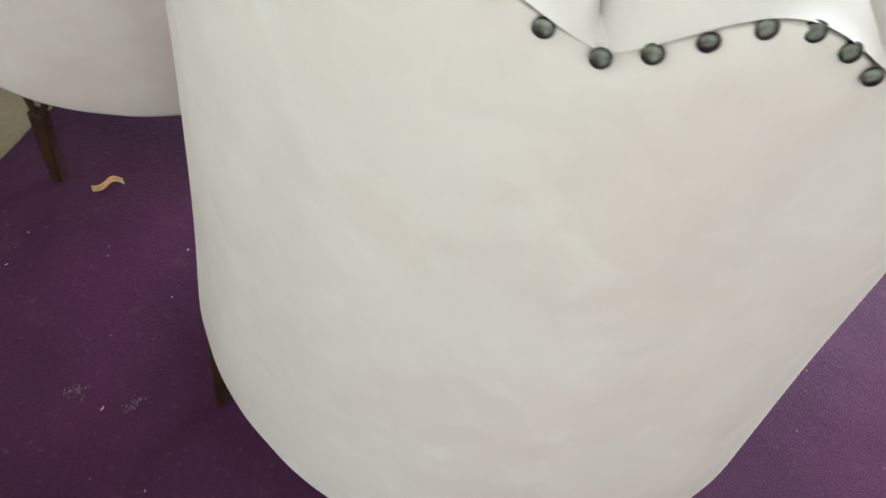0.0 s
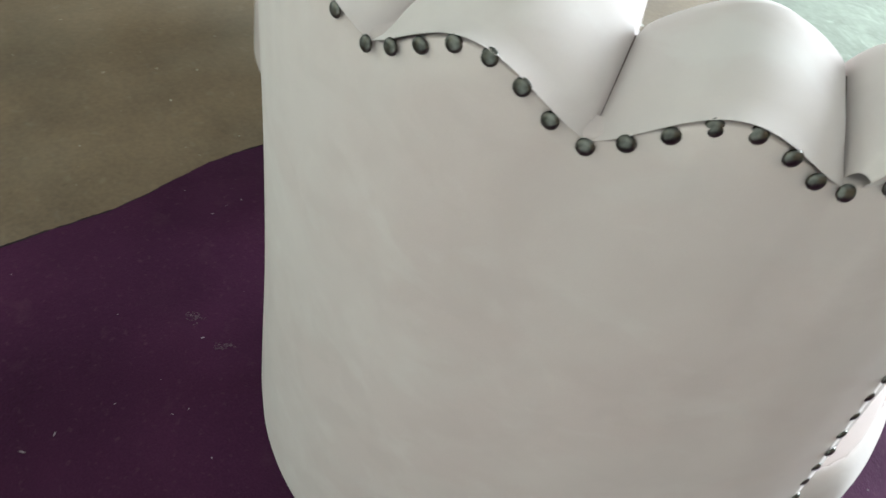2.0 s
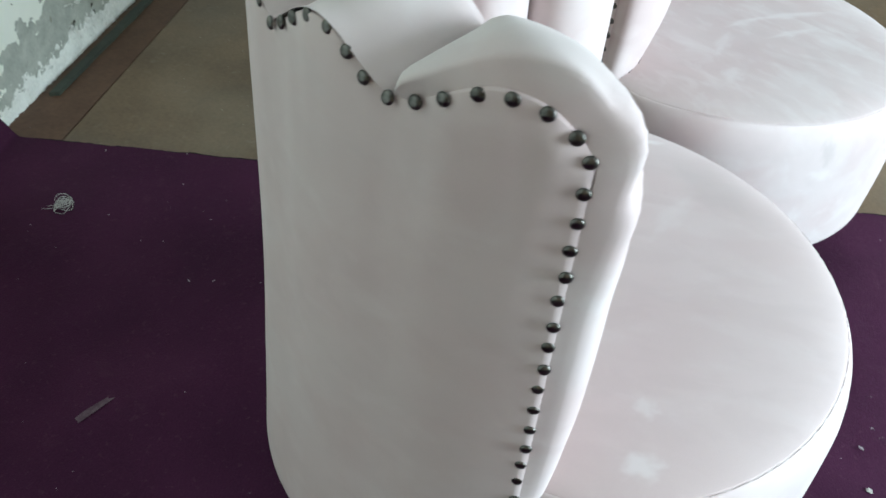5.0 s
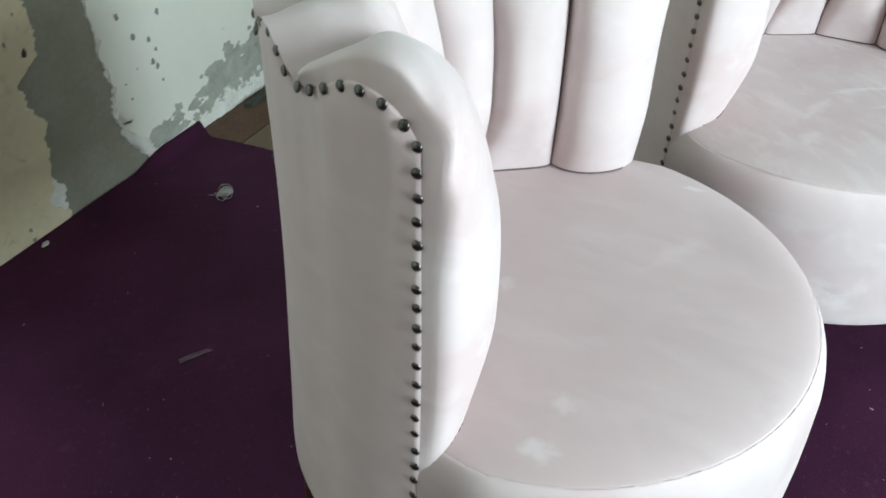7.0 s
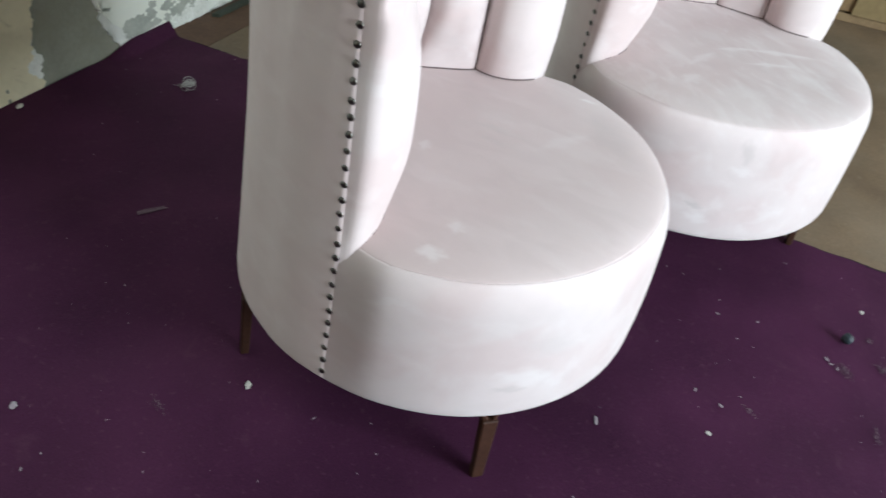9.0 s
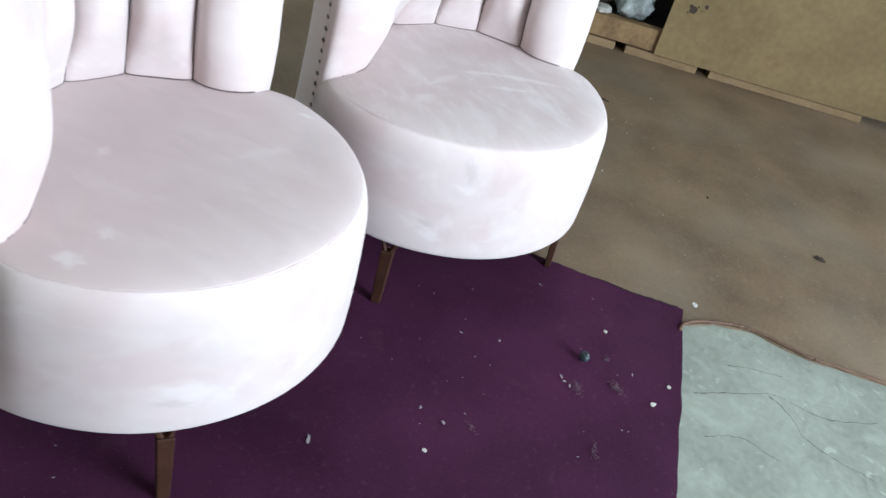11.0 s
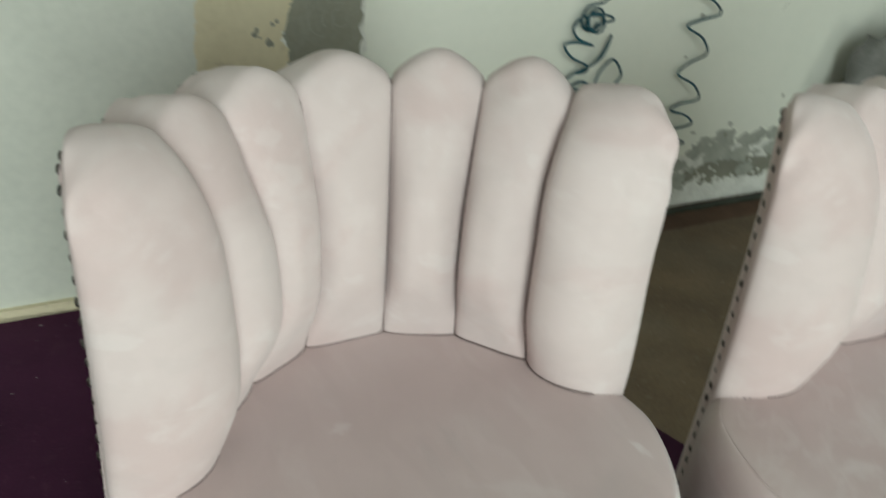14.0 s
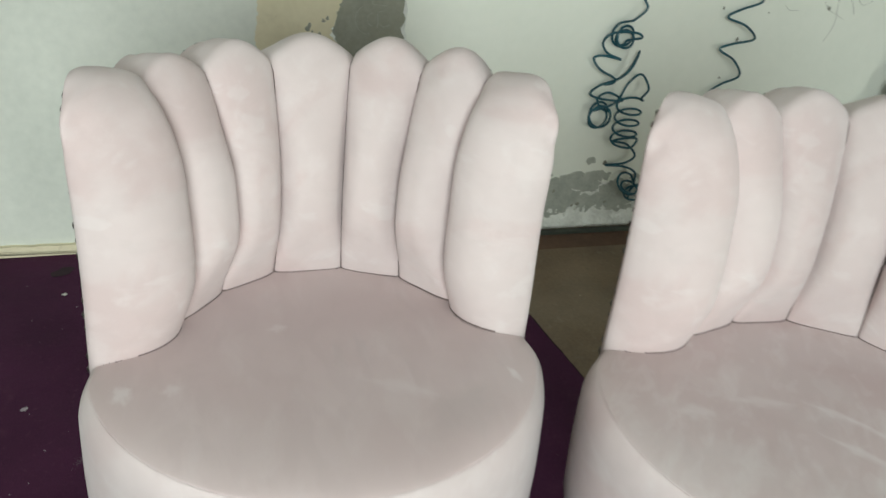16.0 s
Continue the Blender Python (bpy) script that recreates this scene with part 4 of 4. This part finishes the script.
    # tapered angle legs with a brass top bracket
    for sx in (-1, 1):
        for sy in (-1, 1):
            x, y = FEET[sx, sy]
            d = Vector((sx, sy, 0)).normalized()
            e = Vector((-d.y, d.x, 0))
            bm = bmesh.new()
            for w0, w1, dd in ((0.0135, 0.0105, 0.009),):
                top = [Vector((x, y, 0.135)) + e * a * w0 + d * b * dd - d * 0.006 for a, b in ((-1, -1), (1, -1), (1, 1), (-1, 1))]
                bot = [Vector((x, y, 0.0)) + e * a * w1 + d * b * dd * 0.8 for a, b in ((-1, -1), (1, -1), (1, 1), (-1, 1))]
                vt, vb = [bm.verts.new(p) for p in top], [bm.verts.new(p) for p in bot]
                bm.faces.new(vt)
                bm.faces.new(vb[::-1])
                for i in range(4):
                    bm.faces.new((vt[i], vb[i], vb[(i + 1) % 4], vt[(i + 1) % 4]))
            bmesh.ops.bevel(bm, geom=list(bm.edges), offset=0.002, segments=1, affect="EDGES")
            leg = part("leg", bm, WALNUT, chair)
            bm = bmesh.new()
            for sg in (-1, 1):
                a0, a1 = Vector((x, y, 0.131)) - d * 0.004 + e * sg * 0.004, Vector((x, y, DRUM_Z + 0.012)) - d * 0.014 + e * sg * 0.026
                tube_into(bm, [a0 - Vector((0, 0, 0.004)), a0.lerp(a1, 0.5), a1], 0.005, 6)
            part("bracket", bm, WALNUT, leg, "dark cranked bracket")
            bm = bmesh.new()
            tube_into(bm, [Vector((x, y, 0.1362)) - d * 0.016 + e * q for q in (-0.0135, 0.0, 0.0135)], 0.0010, 5)
            part("trim", bm, BRASS, leg, "thin worn brass trim")
    return tagged(chair, "blush pink velvet shell chair with channelled back and brass nail heads", "chair", "pair of shell chairs")


chair_a = shell_chair()
chair_b = copy_thing(chair_a, pose(0.684, -0.364, 0, 0, 0, -38.3))
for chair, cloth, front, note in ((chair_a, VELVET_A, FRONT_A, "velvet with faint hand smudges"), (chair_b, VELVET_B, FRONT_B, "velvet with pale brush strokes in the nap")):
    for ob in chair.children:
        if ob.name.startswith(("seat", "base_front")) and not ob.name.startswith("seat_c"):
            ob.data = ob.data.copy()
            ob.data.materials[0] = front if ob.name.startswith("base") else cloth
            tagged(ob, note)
chair_a.matrix_basis = pose(-0.035, -0.09, 0, 0, 0, -2.1)

# ---- coiled air hoses on the wall ----
def hose(name, pts, label, y=1.058, r=0.0037):
    bm = bmesh.new()
    tube_into(bm, spline([(x, y + dy, z) for x, z, dy in pts], 7), r, 7)
    return tagged(obj(name, bm, HOSE, smooth=True), label, "air hose", "coiled air hoses")


pts = [(1.13, 2.2, 0.02), (1.08, 1.9, 0), (1.12, 1.5, -0.01), (1.06, 1.2, 0), (1.11, 0.97, 0), (1.07, 0.83, 0.01), (1.085, 0.76, 0), (1.099, 0.726, -0.01), (1.07, 0.69, 0)]
for a in range(0, 1000, 45):
    k = 1 - a / 1900
    pts.append((1.047 + 0.039 * k * math.cos(radians(80 + a)), 0.646 - 0.016 * a / 1000 + 0.040 * k * math.sin(radians(80 + a)), 0.014 * math.sin(radians(a / 2))))
pts += [(1.10, 0.64, -0.01), (1.075, 0.655, -0.015), (1.01, 0.65, 0), (0.985, 0.62, 0.01), (1.0, 0.59, 0), (1.044, 0.573, -0.01), (0.99, 0.582, 0), (0.962, 0.572, 0.008), (0.985, 0.54, 0), (1.03, 0.518, -0.01), (1.035, 0.50, -0.005), (1.013, 0.492, 0.008), (1.06, 0.515, 0), (1.085, 0.55, -0.012), (1.10, 0.60, -0.012),
        (1.085, 0.543, 0), (1.06, 0.51, 0.01), (1.0, 0.488, 0.01), (0.965, 0.465, 0), (1.0, 0.452, -0.01), (1.075, 0.446, -0.01), (1.03, 0.468, 0), (1.0, 0.45, 0.01), (1.0, 0.43, 0)]
for a in range(0, 900, 45):
    pts.append((1.008 + 0.034 * math.cos(radians(a)), 0.402 - 0.020 * a / 900 + 0.036 * math.sin(radians(a)), 0.012 * math.cos(radians(a / 2))))
pts += [(1.05, 0.44, -0.012), (1.08, 0.50, -0.014), (1.12, 0.53, -0.014), (1.155, 0.485, -0.014), (1.14, 0.455, -0.01)]
for a in range(0, 1440, 45):
    pts.append((1.108 + 0.044 * math.cos(radians(a)), 0.442 - 0.036 * a / 360 + 0.014 * math.sin(radians(a)), 0.014 * math.sin(radians(a))))
pts += [(1.157, 0.316, 0), (1.11, 0.322, -0.01), (1.073, 0.31, 0), (1.13, 0.295, 0.01), (1.162, 0.26, 0), (1.13, 0.235, 0), (1.068, 0.225, 0.01), (1.13, 0.222, 0), (1.168, 0.205, -0.01)]
for a in range(0, 1300, 45):
    pts.append((1.145 + 0.06 * a / 1300 + 0.034 * math.cos(radians(a)), 0.165 - 0.05 * a / 1300 + 0.022 * math.sin(radians(a)) + 0.012 * math.sin(a * 0.013), 0.014 * math.sin(radians(a))))
hose("air_hose", pts, "dark teal coiled air hose hanging tangled on the wall")
pts = [(1.53, 2.2, 0.02), (1.45, 1.95, 0), (1.52, 1.75, 0), (1.43, 1.55, 0), (1.51, 1.35, 0), (1.42, 1.15, 0), (1.50, 1.0, 0), (1.41, 0.88, 0.01)]
zig = [(1.425, 0.802), (1.498, 0.755), (1.388, 0.705), (1.502, 0.641), (1.385, 0.607), (1.480, 0.523), (1.384, 0.465), (1.486, 0.382), (1.382, 0.353), (1.476, 0.30), (1.354, 0.266), (1.460, 0.238), (1.326, 0.207), (1.409, 0.150), (1.28, 0.18), (1.268, 0.123), (1.324, 0.075)]
for i, (x, z) in enumerate(zig):
    if i:
        px, pz = zig[i - 1]
        pts.append(((x + px) / 2, (z + pz) / 2 + (0.012 if i % 2 else -0.004), -0.02 if i % 2 else 0.018))
    pts.append((x, z, 0.0))
hose("air_hose", pts, "dark teal coiled air hose hanging slack down the wall")

# ---- low wooden cabinet and leaning plywood beyond the second chair ----
def along(p0, p1, w0, w1, z0, z1, bevel=0.003):
    """A board between two floor points; w0 and w1 are its faces' offsets to the right of the line."""
    a, b = Vector((*p0, 0)), Vector((*p1, 0))
    d = (b - a).normalized()
    n = Vector((d.y, -d.x, 0))
    bm = bmesh.new()
    vs = [bm.verts.new(p + n * w + Vector((0, 0, z))) for z in (z0, z1) for p, w in ((a, w0), (b, w0), (b, w1), (a, w1))]
    for q in ((0, 1, 2, 3), (4, 5, 6, 7), (0, 1, 5, 4), (1, 2, 6, 5), (2, 3, 7, 6), (3, 0, 4, 7)):
        bm.faces.new([vs[i] for i in q])
    bmesh.ops.recalc_face_normals(bm, faces=bm.faces)
    bmesh.ops.bevel(bm, geom=list(bm.edges), offset=bevel, segments=1, affect="EDGES")
    return bm


def lerp2(f):
    return (2.335 + 0.30 * f, 0.15 - 1.75 * f)


cab = new("storage_bench")
F0, F1 = lerp2(0.0), lerp2(1.0)
for a, b in ((0.0, 0.40), (0.425, 0.60), (0.63, 1.0)):
    part("skid", along(lerp2(a), lerp2(b), -0.06, 0.002, -0.003, 0.030), PINE, cab, "pale skid under the bench")
part("sill", along(F0, F1, -0.06, -0.002, 0.036, 0.125), SILL, cab, "reddish pine sill with knots")
# inside boards are near-black: the cavity's shade is put into their colour
part("shelf", along(F0, F1, -0.9, -0.06, 0.10, 0.118), BLACK, cab, "shelf coloured near-black for the shade inside")
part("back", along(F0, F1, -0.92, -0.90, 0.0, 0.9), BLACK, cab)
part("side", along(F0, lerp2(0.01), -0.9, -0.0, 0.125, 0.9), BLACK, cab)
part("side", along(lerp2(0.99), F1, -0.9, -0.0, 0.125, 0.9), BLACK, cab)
part("top", along(F0, F1, -0.92, 0.02, 0.9, 0.94), PINE, cab)
tagged(cab, "rough pine storage bench with a dark open front", "bench")

ply = along(lerp2(0.49), (2.90, -3.0), 0.006, 0.018, 0.034, 0.95, 0.001)
ply_ob = tagged(obj("plywood_sheet", ply, PLY), "stained yellowish plywood sheet leaning against a bench", "plywood")


def blotch(name, f, z, r, material, label):
    a, b = Vector((*lerp2(0.49), 0)), Vector((2.90, -3.0, 0))
    d = (b - a).normalized()
    n = Vector((d.y, -d.x, 0))
    c = a + d * f + n * 0.0184
    bm = bmesh.new()
    ring = []
    for t in [i * math.tau / 48 for i in range(48)]:
        k = 1 + 0.35 * noise.noise((math.cos(t) * 1.6, math.sin(t) * 1.6, f * 9)) + 0.22 * noise.noise((math.cos(t) * 6, math.sin(t) * 6, f * 5))
        ring.append((c + d * math.cos(t) * r * k + Vector((0, 0, z + math.sin(t) * r * k)), k))
    top = [bm.verts.new(p + n * 0.0012) for p, _ in ring]
    bm.faces.new(top)
    return part(name, bm, material, ply_ob, label)


blotch("stain", 0.47, 0.135, 0.042, STAIN, "round brown stain")
for f, z, r in ((0.085, 0.25, 0.015), (0.13, 0.275, 0.008), (0.072, 0.262, 0.007), (0.10, 0.268, 0.004), (0.066, 0.235, 0.004), (0.115, 0.255, 0.003)):
    blotch("scorch_mark", f, z, r, SOOT, "black scorch mark")

# clutter inside the bench
def bag(name, loc, r, material, label, squash=0.7, cat="bag"):
    bm = bmesh.new()
    bmesh.ops.create_icosphere(bm, subdivisions=4, radius=r)
    for v in bm.verts:
        q = v.co.normalized()
        v.co *= 1 + 0.34 * noise.noise(q * 1.8 + Vector(loc)) + 0.22 * abs(noise.noise(q * 4 + Vector(loc))) + 0.08 * noise.noise(q * 11 + Vector(loc)) - 0.10 * abs(noise.noise(q * 6.5 + Vector(loc) * 2)) ** 0.6
        v.co.z = max(v.co.z * squash, -r * squash * 0.8)
    ob = obj(name, bm, material, smooth=True)
    ob.location = (loc[0], loc[1], loc[2] + r * squash * 0.8)
    return tagged(ob, label, cat)


bag("plastic_bag", (2.57, -0.555, 0.119), 0.085, PLASTIC, "crumpled cloudy plastic bag in an open bench", 1.0)
bag("rag", (2.53, -0.30, 0.119), 0.07, CLOTH, "crumpled grey rag on a dark shelf", 0.55, "rag")
bag("rag", (2.62, -0.40, 0.119), 0.09, SOOT, "dark crumpled rag on a dark shelf", 0.8, "rag")
bag("plastic_bag", (2.50, -0.45, 0.119), 0.035, PAPER, "small crumpled white plastic wrap on a shelf", 0.5)
bag("wrapper", (2.50, -0.285, 0.119), 0.05, VIOLET, "shiny violet plastic wrapper on a shelf", 0.4, "wrapper")

bag("cloth_sack", (2.20, 0.90, -0.003), 0.182, CLOTH, "slumped grey cloth sack leaning on the wall", 1.86, "sack")

# ---- loose things on the floor ----
def thread_ball(loc, r):
    rng = random.Random(11)
    bm = bmesh.new()
    for k in range(13):
        # a loose loop, tilted at random, some ending in a stray tail
        turn = Euler((rng.uniform(-0.9, 0.9), rng.uniform(-0.9, 0.9), rng.uniform(0, 6))).to_matrix()
        size, start = r * rng.uniform(0.45, 0.95), rng.uniform(0, 6)
        mid = Vector((rng.gauss(0, r * 0.22), rng.gauss(0, r * 0.22), r * 0.55))
        p = [mid + turn @ Vector((size * math.cos(start + a), 0.8 * size * math.sin(start + a), 0.15 * size * math.sin(2 * a + k))) * rng.uniform(0.8, 1.15) for a in [i * 0.75 for i in range(9)]]
        if k % 4 == 0:
            p.append(p[-1] + Vector((rng.gauss(0, r * 0.6), rng.gauss(0, r * 0.6), 0)))
        p = [Vector((q.x, q.y, max(0.002, q.z))) for q in p]
        tube_into(bm, spline(p, 5), 0.0006, 4)
    ob = obj("thread_ball", bm, THREAD, smooth=True)
    ob.location = loc
    return tagged(ob, "tangled ball of white thread on purple carpet", "thread")


thread_ball((0.397, 0.829, 0.002), 0.023)


def chip(name, loc, size, turn, material, label, cat="scrap", thick=0.004, seed=0):
    rng = random.Random(seed)
    n = 11
    bm = bmesh.new()
    ring = []
    for i in range(n):
        a = i * math.tau / n
        k = rng.uniform(0.65, 1.15)
        ring.append((size[0] * k * math.cos(a), size[1] * k * math.sin(a)))
    top = [bm.verts.new((x, y, thick * rng.uniform(0.6, 1.2))) for x, y in ring]
    bot = [bm.verts.new((x, y, 0)) for x, y in ring]
    c = bm.verts.new((0, 0, thick * 1.3))
    for i in range(n):
        j = (i + 1) % n
        bm.faces.new((top[i], top[j], c))
        bm.faces.new((top[i], bot[i], bot[j], top[j]))
    bm.faces.new(bot[::-1])
    ob = obj(name, bm, material)
    ob.matrix_world = pose(*loc, 0, 0, turn)
    return tagged(ob, label, cat)


chip("dust_smear", (-0.058, 0.556, 0.0035), (0.040, 0.0075), -31, SMUDGE, "pale dust smear rubbed into purple carpet", "smear", 0.0004, 3)
def smudge(x, y, a, b, turn, n, seed):
    """A scuffed patch of dust: flat flecks, dense in the middle."""
    rng = random.Random(seed)
    bm = bmesh.new()
    for _ in range(n):
        u, v = rng.gauss(0, a * 0.5), rng.gauss(0, b * 0.5)
        r = rng.uniform(0.0003, 0.0013)
        tilt = rng.uniform(0, 6)
        top = [bm.verts.new((u + r * rng.uniform(0.5, 1.6) * math.cos(t + tilt), v + r * rng.uniform(0.4, 1.1) * math.sin(t + tilt), 0.0006 + 0.0003 * rng.random())) for t in [i * math.tau / 6 for i in range(6)]]
        bot = [bm.verts.new((q.co.x, q.co.y, 0)) for q in top]
        bm.faces.new(top)
        for i in range(6):
            bm.faces.new((top[i], bot[i], bot[(i + 1) % 6], top[(i + 1) % 6]))
    ob = obj("dust_smear", bm, SMUDGE)
    ob.matrix_world = pose(x, y, 0.0035, 0, 0, turn)
    return tagged(ob, "pale scuffed dust smear on purple carpet", "smear")


for x, y, a, b, turn, n, seed in [(p, q, c, d, e, 2 * f, g) for p, q, c, d, e, f, g in ((0.345, -0.862, 0.022, 0.012, 30, 60, 41), (0.395, -0.94, 0.024, 0.012, 60, 70, 42), (0.475, -0.90, 0.012, 0.006, 10, 22, 43), (0.12, -0.70, 0.020, 0.008, 60, 26, 44), (-0.20, -0.62, 0.024, 0.008, 20, 30, 45), (0.20, -0.93, 0.030, 0.007, 15, 30, 46), (-0.45, 0.20, 0.022, 0.010, 70, 26, 47), (0.375, 0.241, 0.018, 0.010, 40, 34, 48), (0.303, 0.220, 0.016, 0.008, 80, 30, 49), (0.02, -0.98, 0.030, 0.010, 10, 34, 50))]:
    smudge(x, y, a, b, turn, n, seed)
chip("carpet_patch", (-0.556, 0.964, 0.003), (0.034, 0.024), 35, SHADE_AND_SCUFF, "dark scuffed patch on purple carpet", "patch", 0.0008, 23)
chip("plaster_flake", (-0.336, 0.102, 0.002), (0.0094, 0.0058), 20, PAPER, "white plaster flake on purple carpet", "flake", 0.0016, 6)
chip("plaster_flake", (0.021, -0.642, 0.002), (0.0065, 0.0050), 60, PAPER, "white plaster flake on purple carpet", "flake", 0.0013, 7)
chip("plaster_flake", (0.570, -0.881, 0.002), (0.0065, 0.0050), 10, PAPER, "white plaster flake on purple carpet", "flake", 0.0013, 8)
chip("plaster_flake", (-0.538, 0.848, 0.002), (0.0072, 0.0058), 0, PAPER, "white plaster flake on purple carpet", "flake", 0.0013, 9)
chip("plaster_flake", (0.83, -1.07, -0.003), (0.0101, 0.0086), 30, PAPER, "white plaster flake on brown hardboard", "flake", 0.0016, 10)
chip("paper_scrap", (1.95, -0.39, -0.003), (0.055, 0.016), 60, PAPER, "flat white paper scrap on brown hardboard", "paper", 0.004, 12)
chip("dark_chip", (1.317, -1.402, -0.003), (0.022, 0.008), 75, SOOT, "dark bark chip on brown hardboard", "chip", 0.006, 13)


def curl():
    rows = []
    for i in range(13):
        u = i / 12 - 0.5
        rows.append([(u * 0.046, 0.005 * math.sin(u * 7) + w * 0.0055, 0.003 + 0.006 * math.sin(math.pi * (i / 12)) + 0.004 * w * w + 0.002) for w in (-1, -0.5, 0, 0.5, 1)])
    bm = grid_mesh(rows)
    ext = bmesh.ops.extrude_face_region(bm, geom=list(bm.faces))
    for v in (g for g in ext["geom"] if isinstance(g, bmesh.types.BMVert)):
        v.co.z -= 0.002
    ob = obj("wood_shaving", bm, SHAVING, smooth=True)
    ob.matrix_world = pose(0.564, -0.047, 0.002, 0, 0, 55)
    tagged(ob, "curled orange wood shaving on purple carpet", "shaving")


curl()


def knob():
    bm = bmesh.new()
    prof = [(0.011, 0.0), (0.012, 0.004), (0.011, 0.012), (0.008, 0.017), (0.004, 0.019)]
    rings = [[bm.verts.new((r * math.cos(a), h, r * math.sin(a) + 0.012)) for a in [i * math.tau / 8 for i in range(8)]] for r, h in prof]
    for a, b in zip(rings, rings[1:]):
        for i in range(8):
            bm.faces.new((a[i], a[(i + 1) % 8], b[(i + 1) % 8], b[i]))
    bm.faces.new(rings[0])
    bm.faces.new(rings[-1])
    ob = obj("plug_stopper", bm, PLUG)
    ob.matrix_world = pose(0.445, -0.848, 0.002, 0, 0, 140)
    tagged(ob, "small dark teal plastic plug on purple carpet", "plug")


knob()


def litter():
    """Lint and plaster specks."""
    rng = random.Random(21)
    bm = bmesh.new()
    for k in range(260):
        x, y = rng.uniform(-1.2, 0.68), rng.uniform(-1.0, 1.05)
        r = rng.choice((0.0005, 0.0006, 0.0008, 0.0010, 0.0014))
        vs = bmesh.ops.create_icosphere(bm, subdivisions=0 if r < 0.002 else 1, radius=r)["verts"]
        a, st = rng.uniform(0, 3.1), rng.choice((1.2, 1.8, 3.0, 4.0))
        for v in vs:
            q = Vector((v.co.x * st, v.co.y, v.co.z * 0.35))
            v.co = Vector((x + q.x * math.cos(a) - q.y * math.sin(a), y + q.x * math.sin(a) + q.y * math.cos(a), 0.003 + q.z))
    tagged(obj("carpet_lint", bm, LINT), "white lint and plaster specks on purple carpet", "lint", kind="stuff")
    bm = bmesh.new()
    for k in range(340):
        x, y = rng.uniform(0.75, 2.15), rng.uniform(-2.0, 0.9)
        r = rng.choice((0.0008, 0.0010, 0.0013, 0.0016, 0.0024))
        lump_into(bm, (x, y, -0.002), r, 1.0, k)
    tagged(obj("floor_grit", bm, GRIT), "plaster grit and crumbs on brown hardboard", "grit", kind="stuff")


litter()

# flecks that lie apart from the general lint
for x, y, a, b, turn in ((0.363, -0.823, 0.006, 0.0025, 30), (0.352, -0.833, 0.004, 0.003, 80), (0.345, -0.846, 0.005, 0.002, 10), (0.391, -0.674, 0.004, 0.0025, 0), (-0.068, -0.453, 0.013, 0.003, 20), (0.102, -0.649, 0.005, 0.003, 50), (0.114, -0.597, 0.005, 0.0025, 10), (-0.571, 0.382, 0.008, 0.006, 40), (0.365, -0.592, 0.004, 0.002, 70)):
    chip("lint_fleck", (x, y, 0.002), (a, b), turn, LINT, "small white lint fleck on purple carpet", "lint", 0.0009, int(1000 * x) + 700)


def lip():
    """The turned-up, broken edge of the hardboard beside the concrete."""
    bm = bmesh.new()
    line = spline([(0.70, -1.045, 0.0), (0.735, -1.058, 0.002), (0.785, -1.128, 0.004), (0.812, -1.22, 0.005), (0.797, -1.35, 0.003), (0.81, -1.46, 0.001), (0.87, -1.95, 0.0)], 40)
    line = [p + Vector((0.003 * noise.noise(p * 30), 0.003 * noise.noise(p * 30 + Vector((9, 0, 0))), 0)) for p in line]
    tube_into(bm, line, lambda f: 0.0040 + 0.0022 * noise.noise((f * 60, 0, 2)), 7)
    tagged(obj("hardboard_lip", bm, DARKBROWN, smooth=True), "broken turned-up brown edge of the hardboard", "board edge", kind="structure")


lip()


def cracks():
    """Open cracks in the concrete, and the broken dark lip of the hardboard over it."""
    bm = bmesh.new()
    for k, pts in enumerate(([(0.50, -1.10), (0.53, -1.15), (0.575, -1.22), (0.61, -1.29), (0.60, -1.40), (0.66, -1.52)], [(0.60, -1.27), (0.56, -1.32), (0.50, -1.36), (0.46, -1.50)], [(0.645, -1.16), (0.67, -1.22), (0.69, -1.30)], [(0.38, -1.14), (0.42, -1.21), (0.40, -1.30)])):
        line = [p + Vector((0.006 * noise.noise(p * 40 + Vector((k, 0, 0))), 0.006 * noise.noise(p * 40 + Vector((0, k, 5))), 0)) for p in spline([(x, y, -0.0082) for x, y in pts], 14)]
        tube_into(bm, line, lambda f: 0.0006 + 0.0016 * abs(noise.noise((f * 14 + k, 0, 0))), 5)
    tagged(obj("concrete_cracks", bm, SOOT), "dark branching cracks in the pale concrete", "cracks", kind="structure")


cracks()
chip("plaster_flake", (0.395, -1.02, 0.003), (0.0094, 0.0058), -20, PAPER, "white plaster flake on the carpet edge", "flake", 0.0012, 31)
chip("plaster_flake", (0.47, -1.045, 0.003), (0.0065, 0.0043), 30, PAPER, "white plaster flake on the carpet edge", "flake", 0.0012, 32)
chip("plaster_chip", (0.073, 1.058, 0.003), (0.010, 0.006), 10, PAPER, "white plaster chip by the wall", "flake", 0.004, 33)
for x, y, a, turn, tone in ((1.52, -0.48, 0.016, 40, SOOT), (1.62, -0.62, 0.008, 10, SOOT), (1.30, -0.60, 0.007, 60, PAPER), (1.35, -0.72, 0.006, 0, PAPER), (1.44, -1.05, 0.008, 20, SOOT), (1.85, -0.30, 0.018, 80, PAPER), (1.78, -0.22, 0.010, 30, PAPER), (1.55, 0.10, 0.008, 0, SOOT), (1.9, -0.62, 0.02, 70, SOOT)):
    chip("floor_scrap", (x, y, -0.003), (a, a * 0.35), turn, tone, "small splinter scrap on dusty hardboard", "scrap", 0.002, int(100 * x))
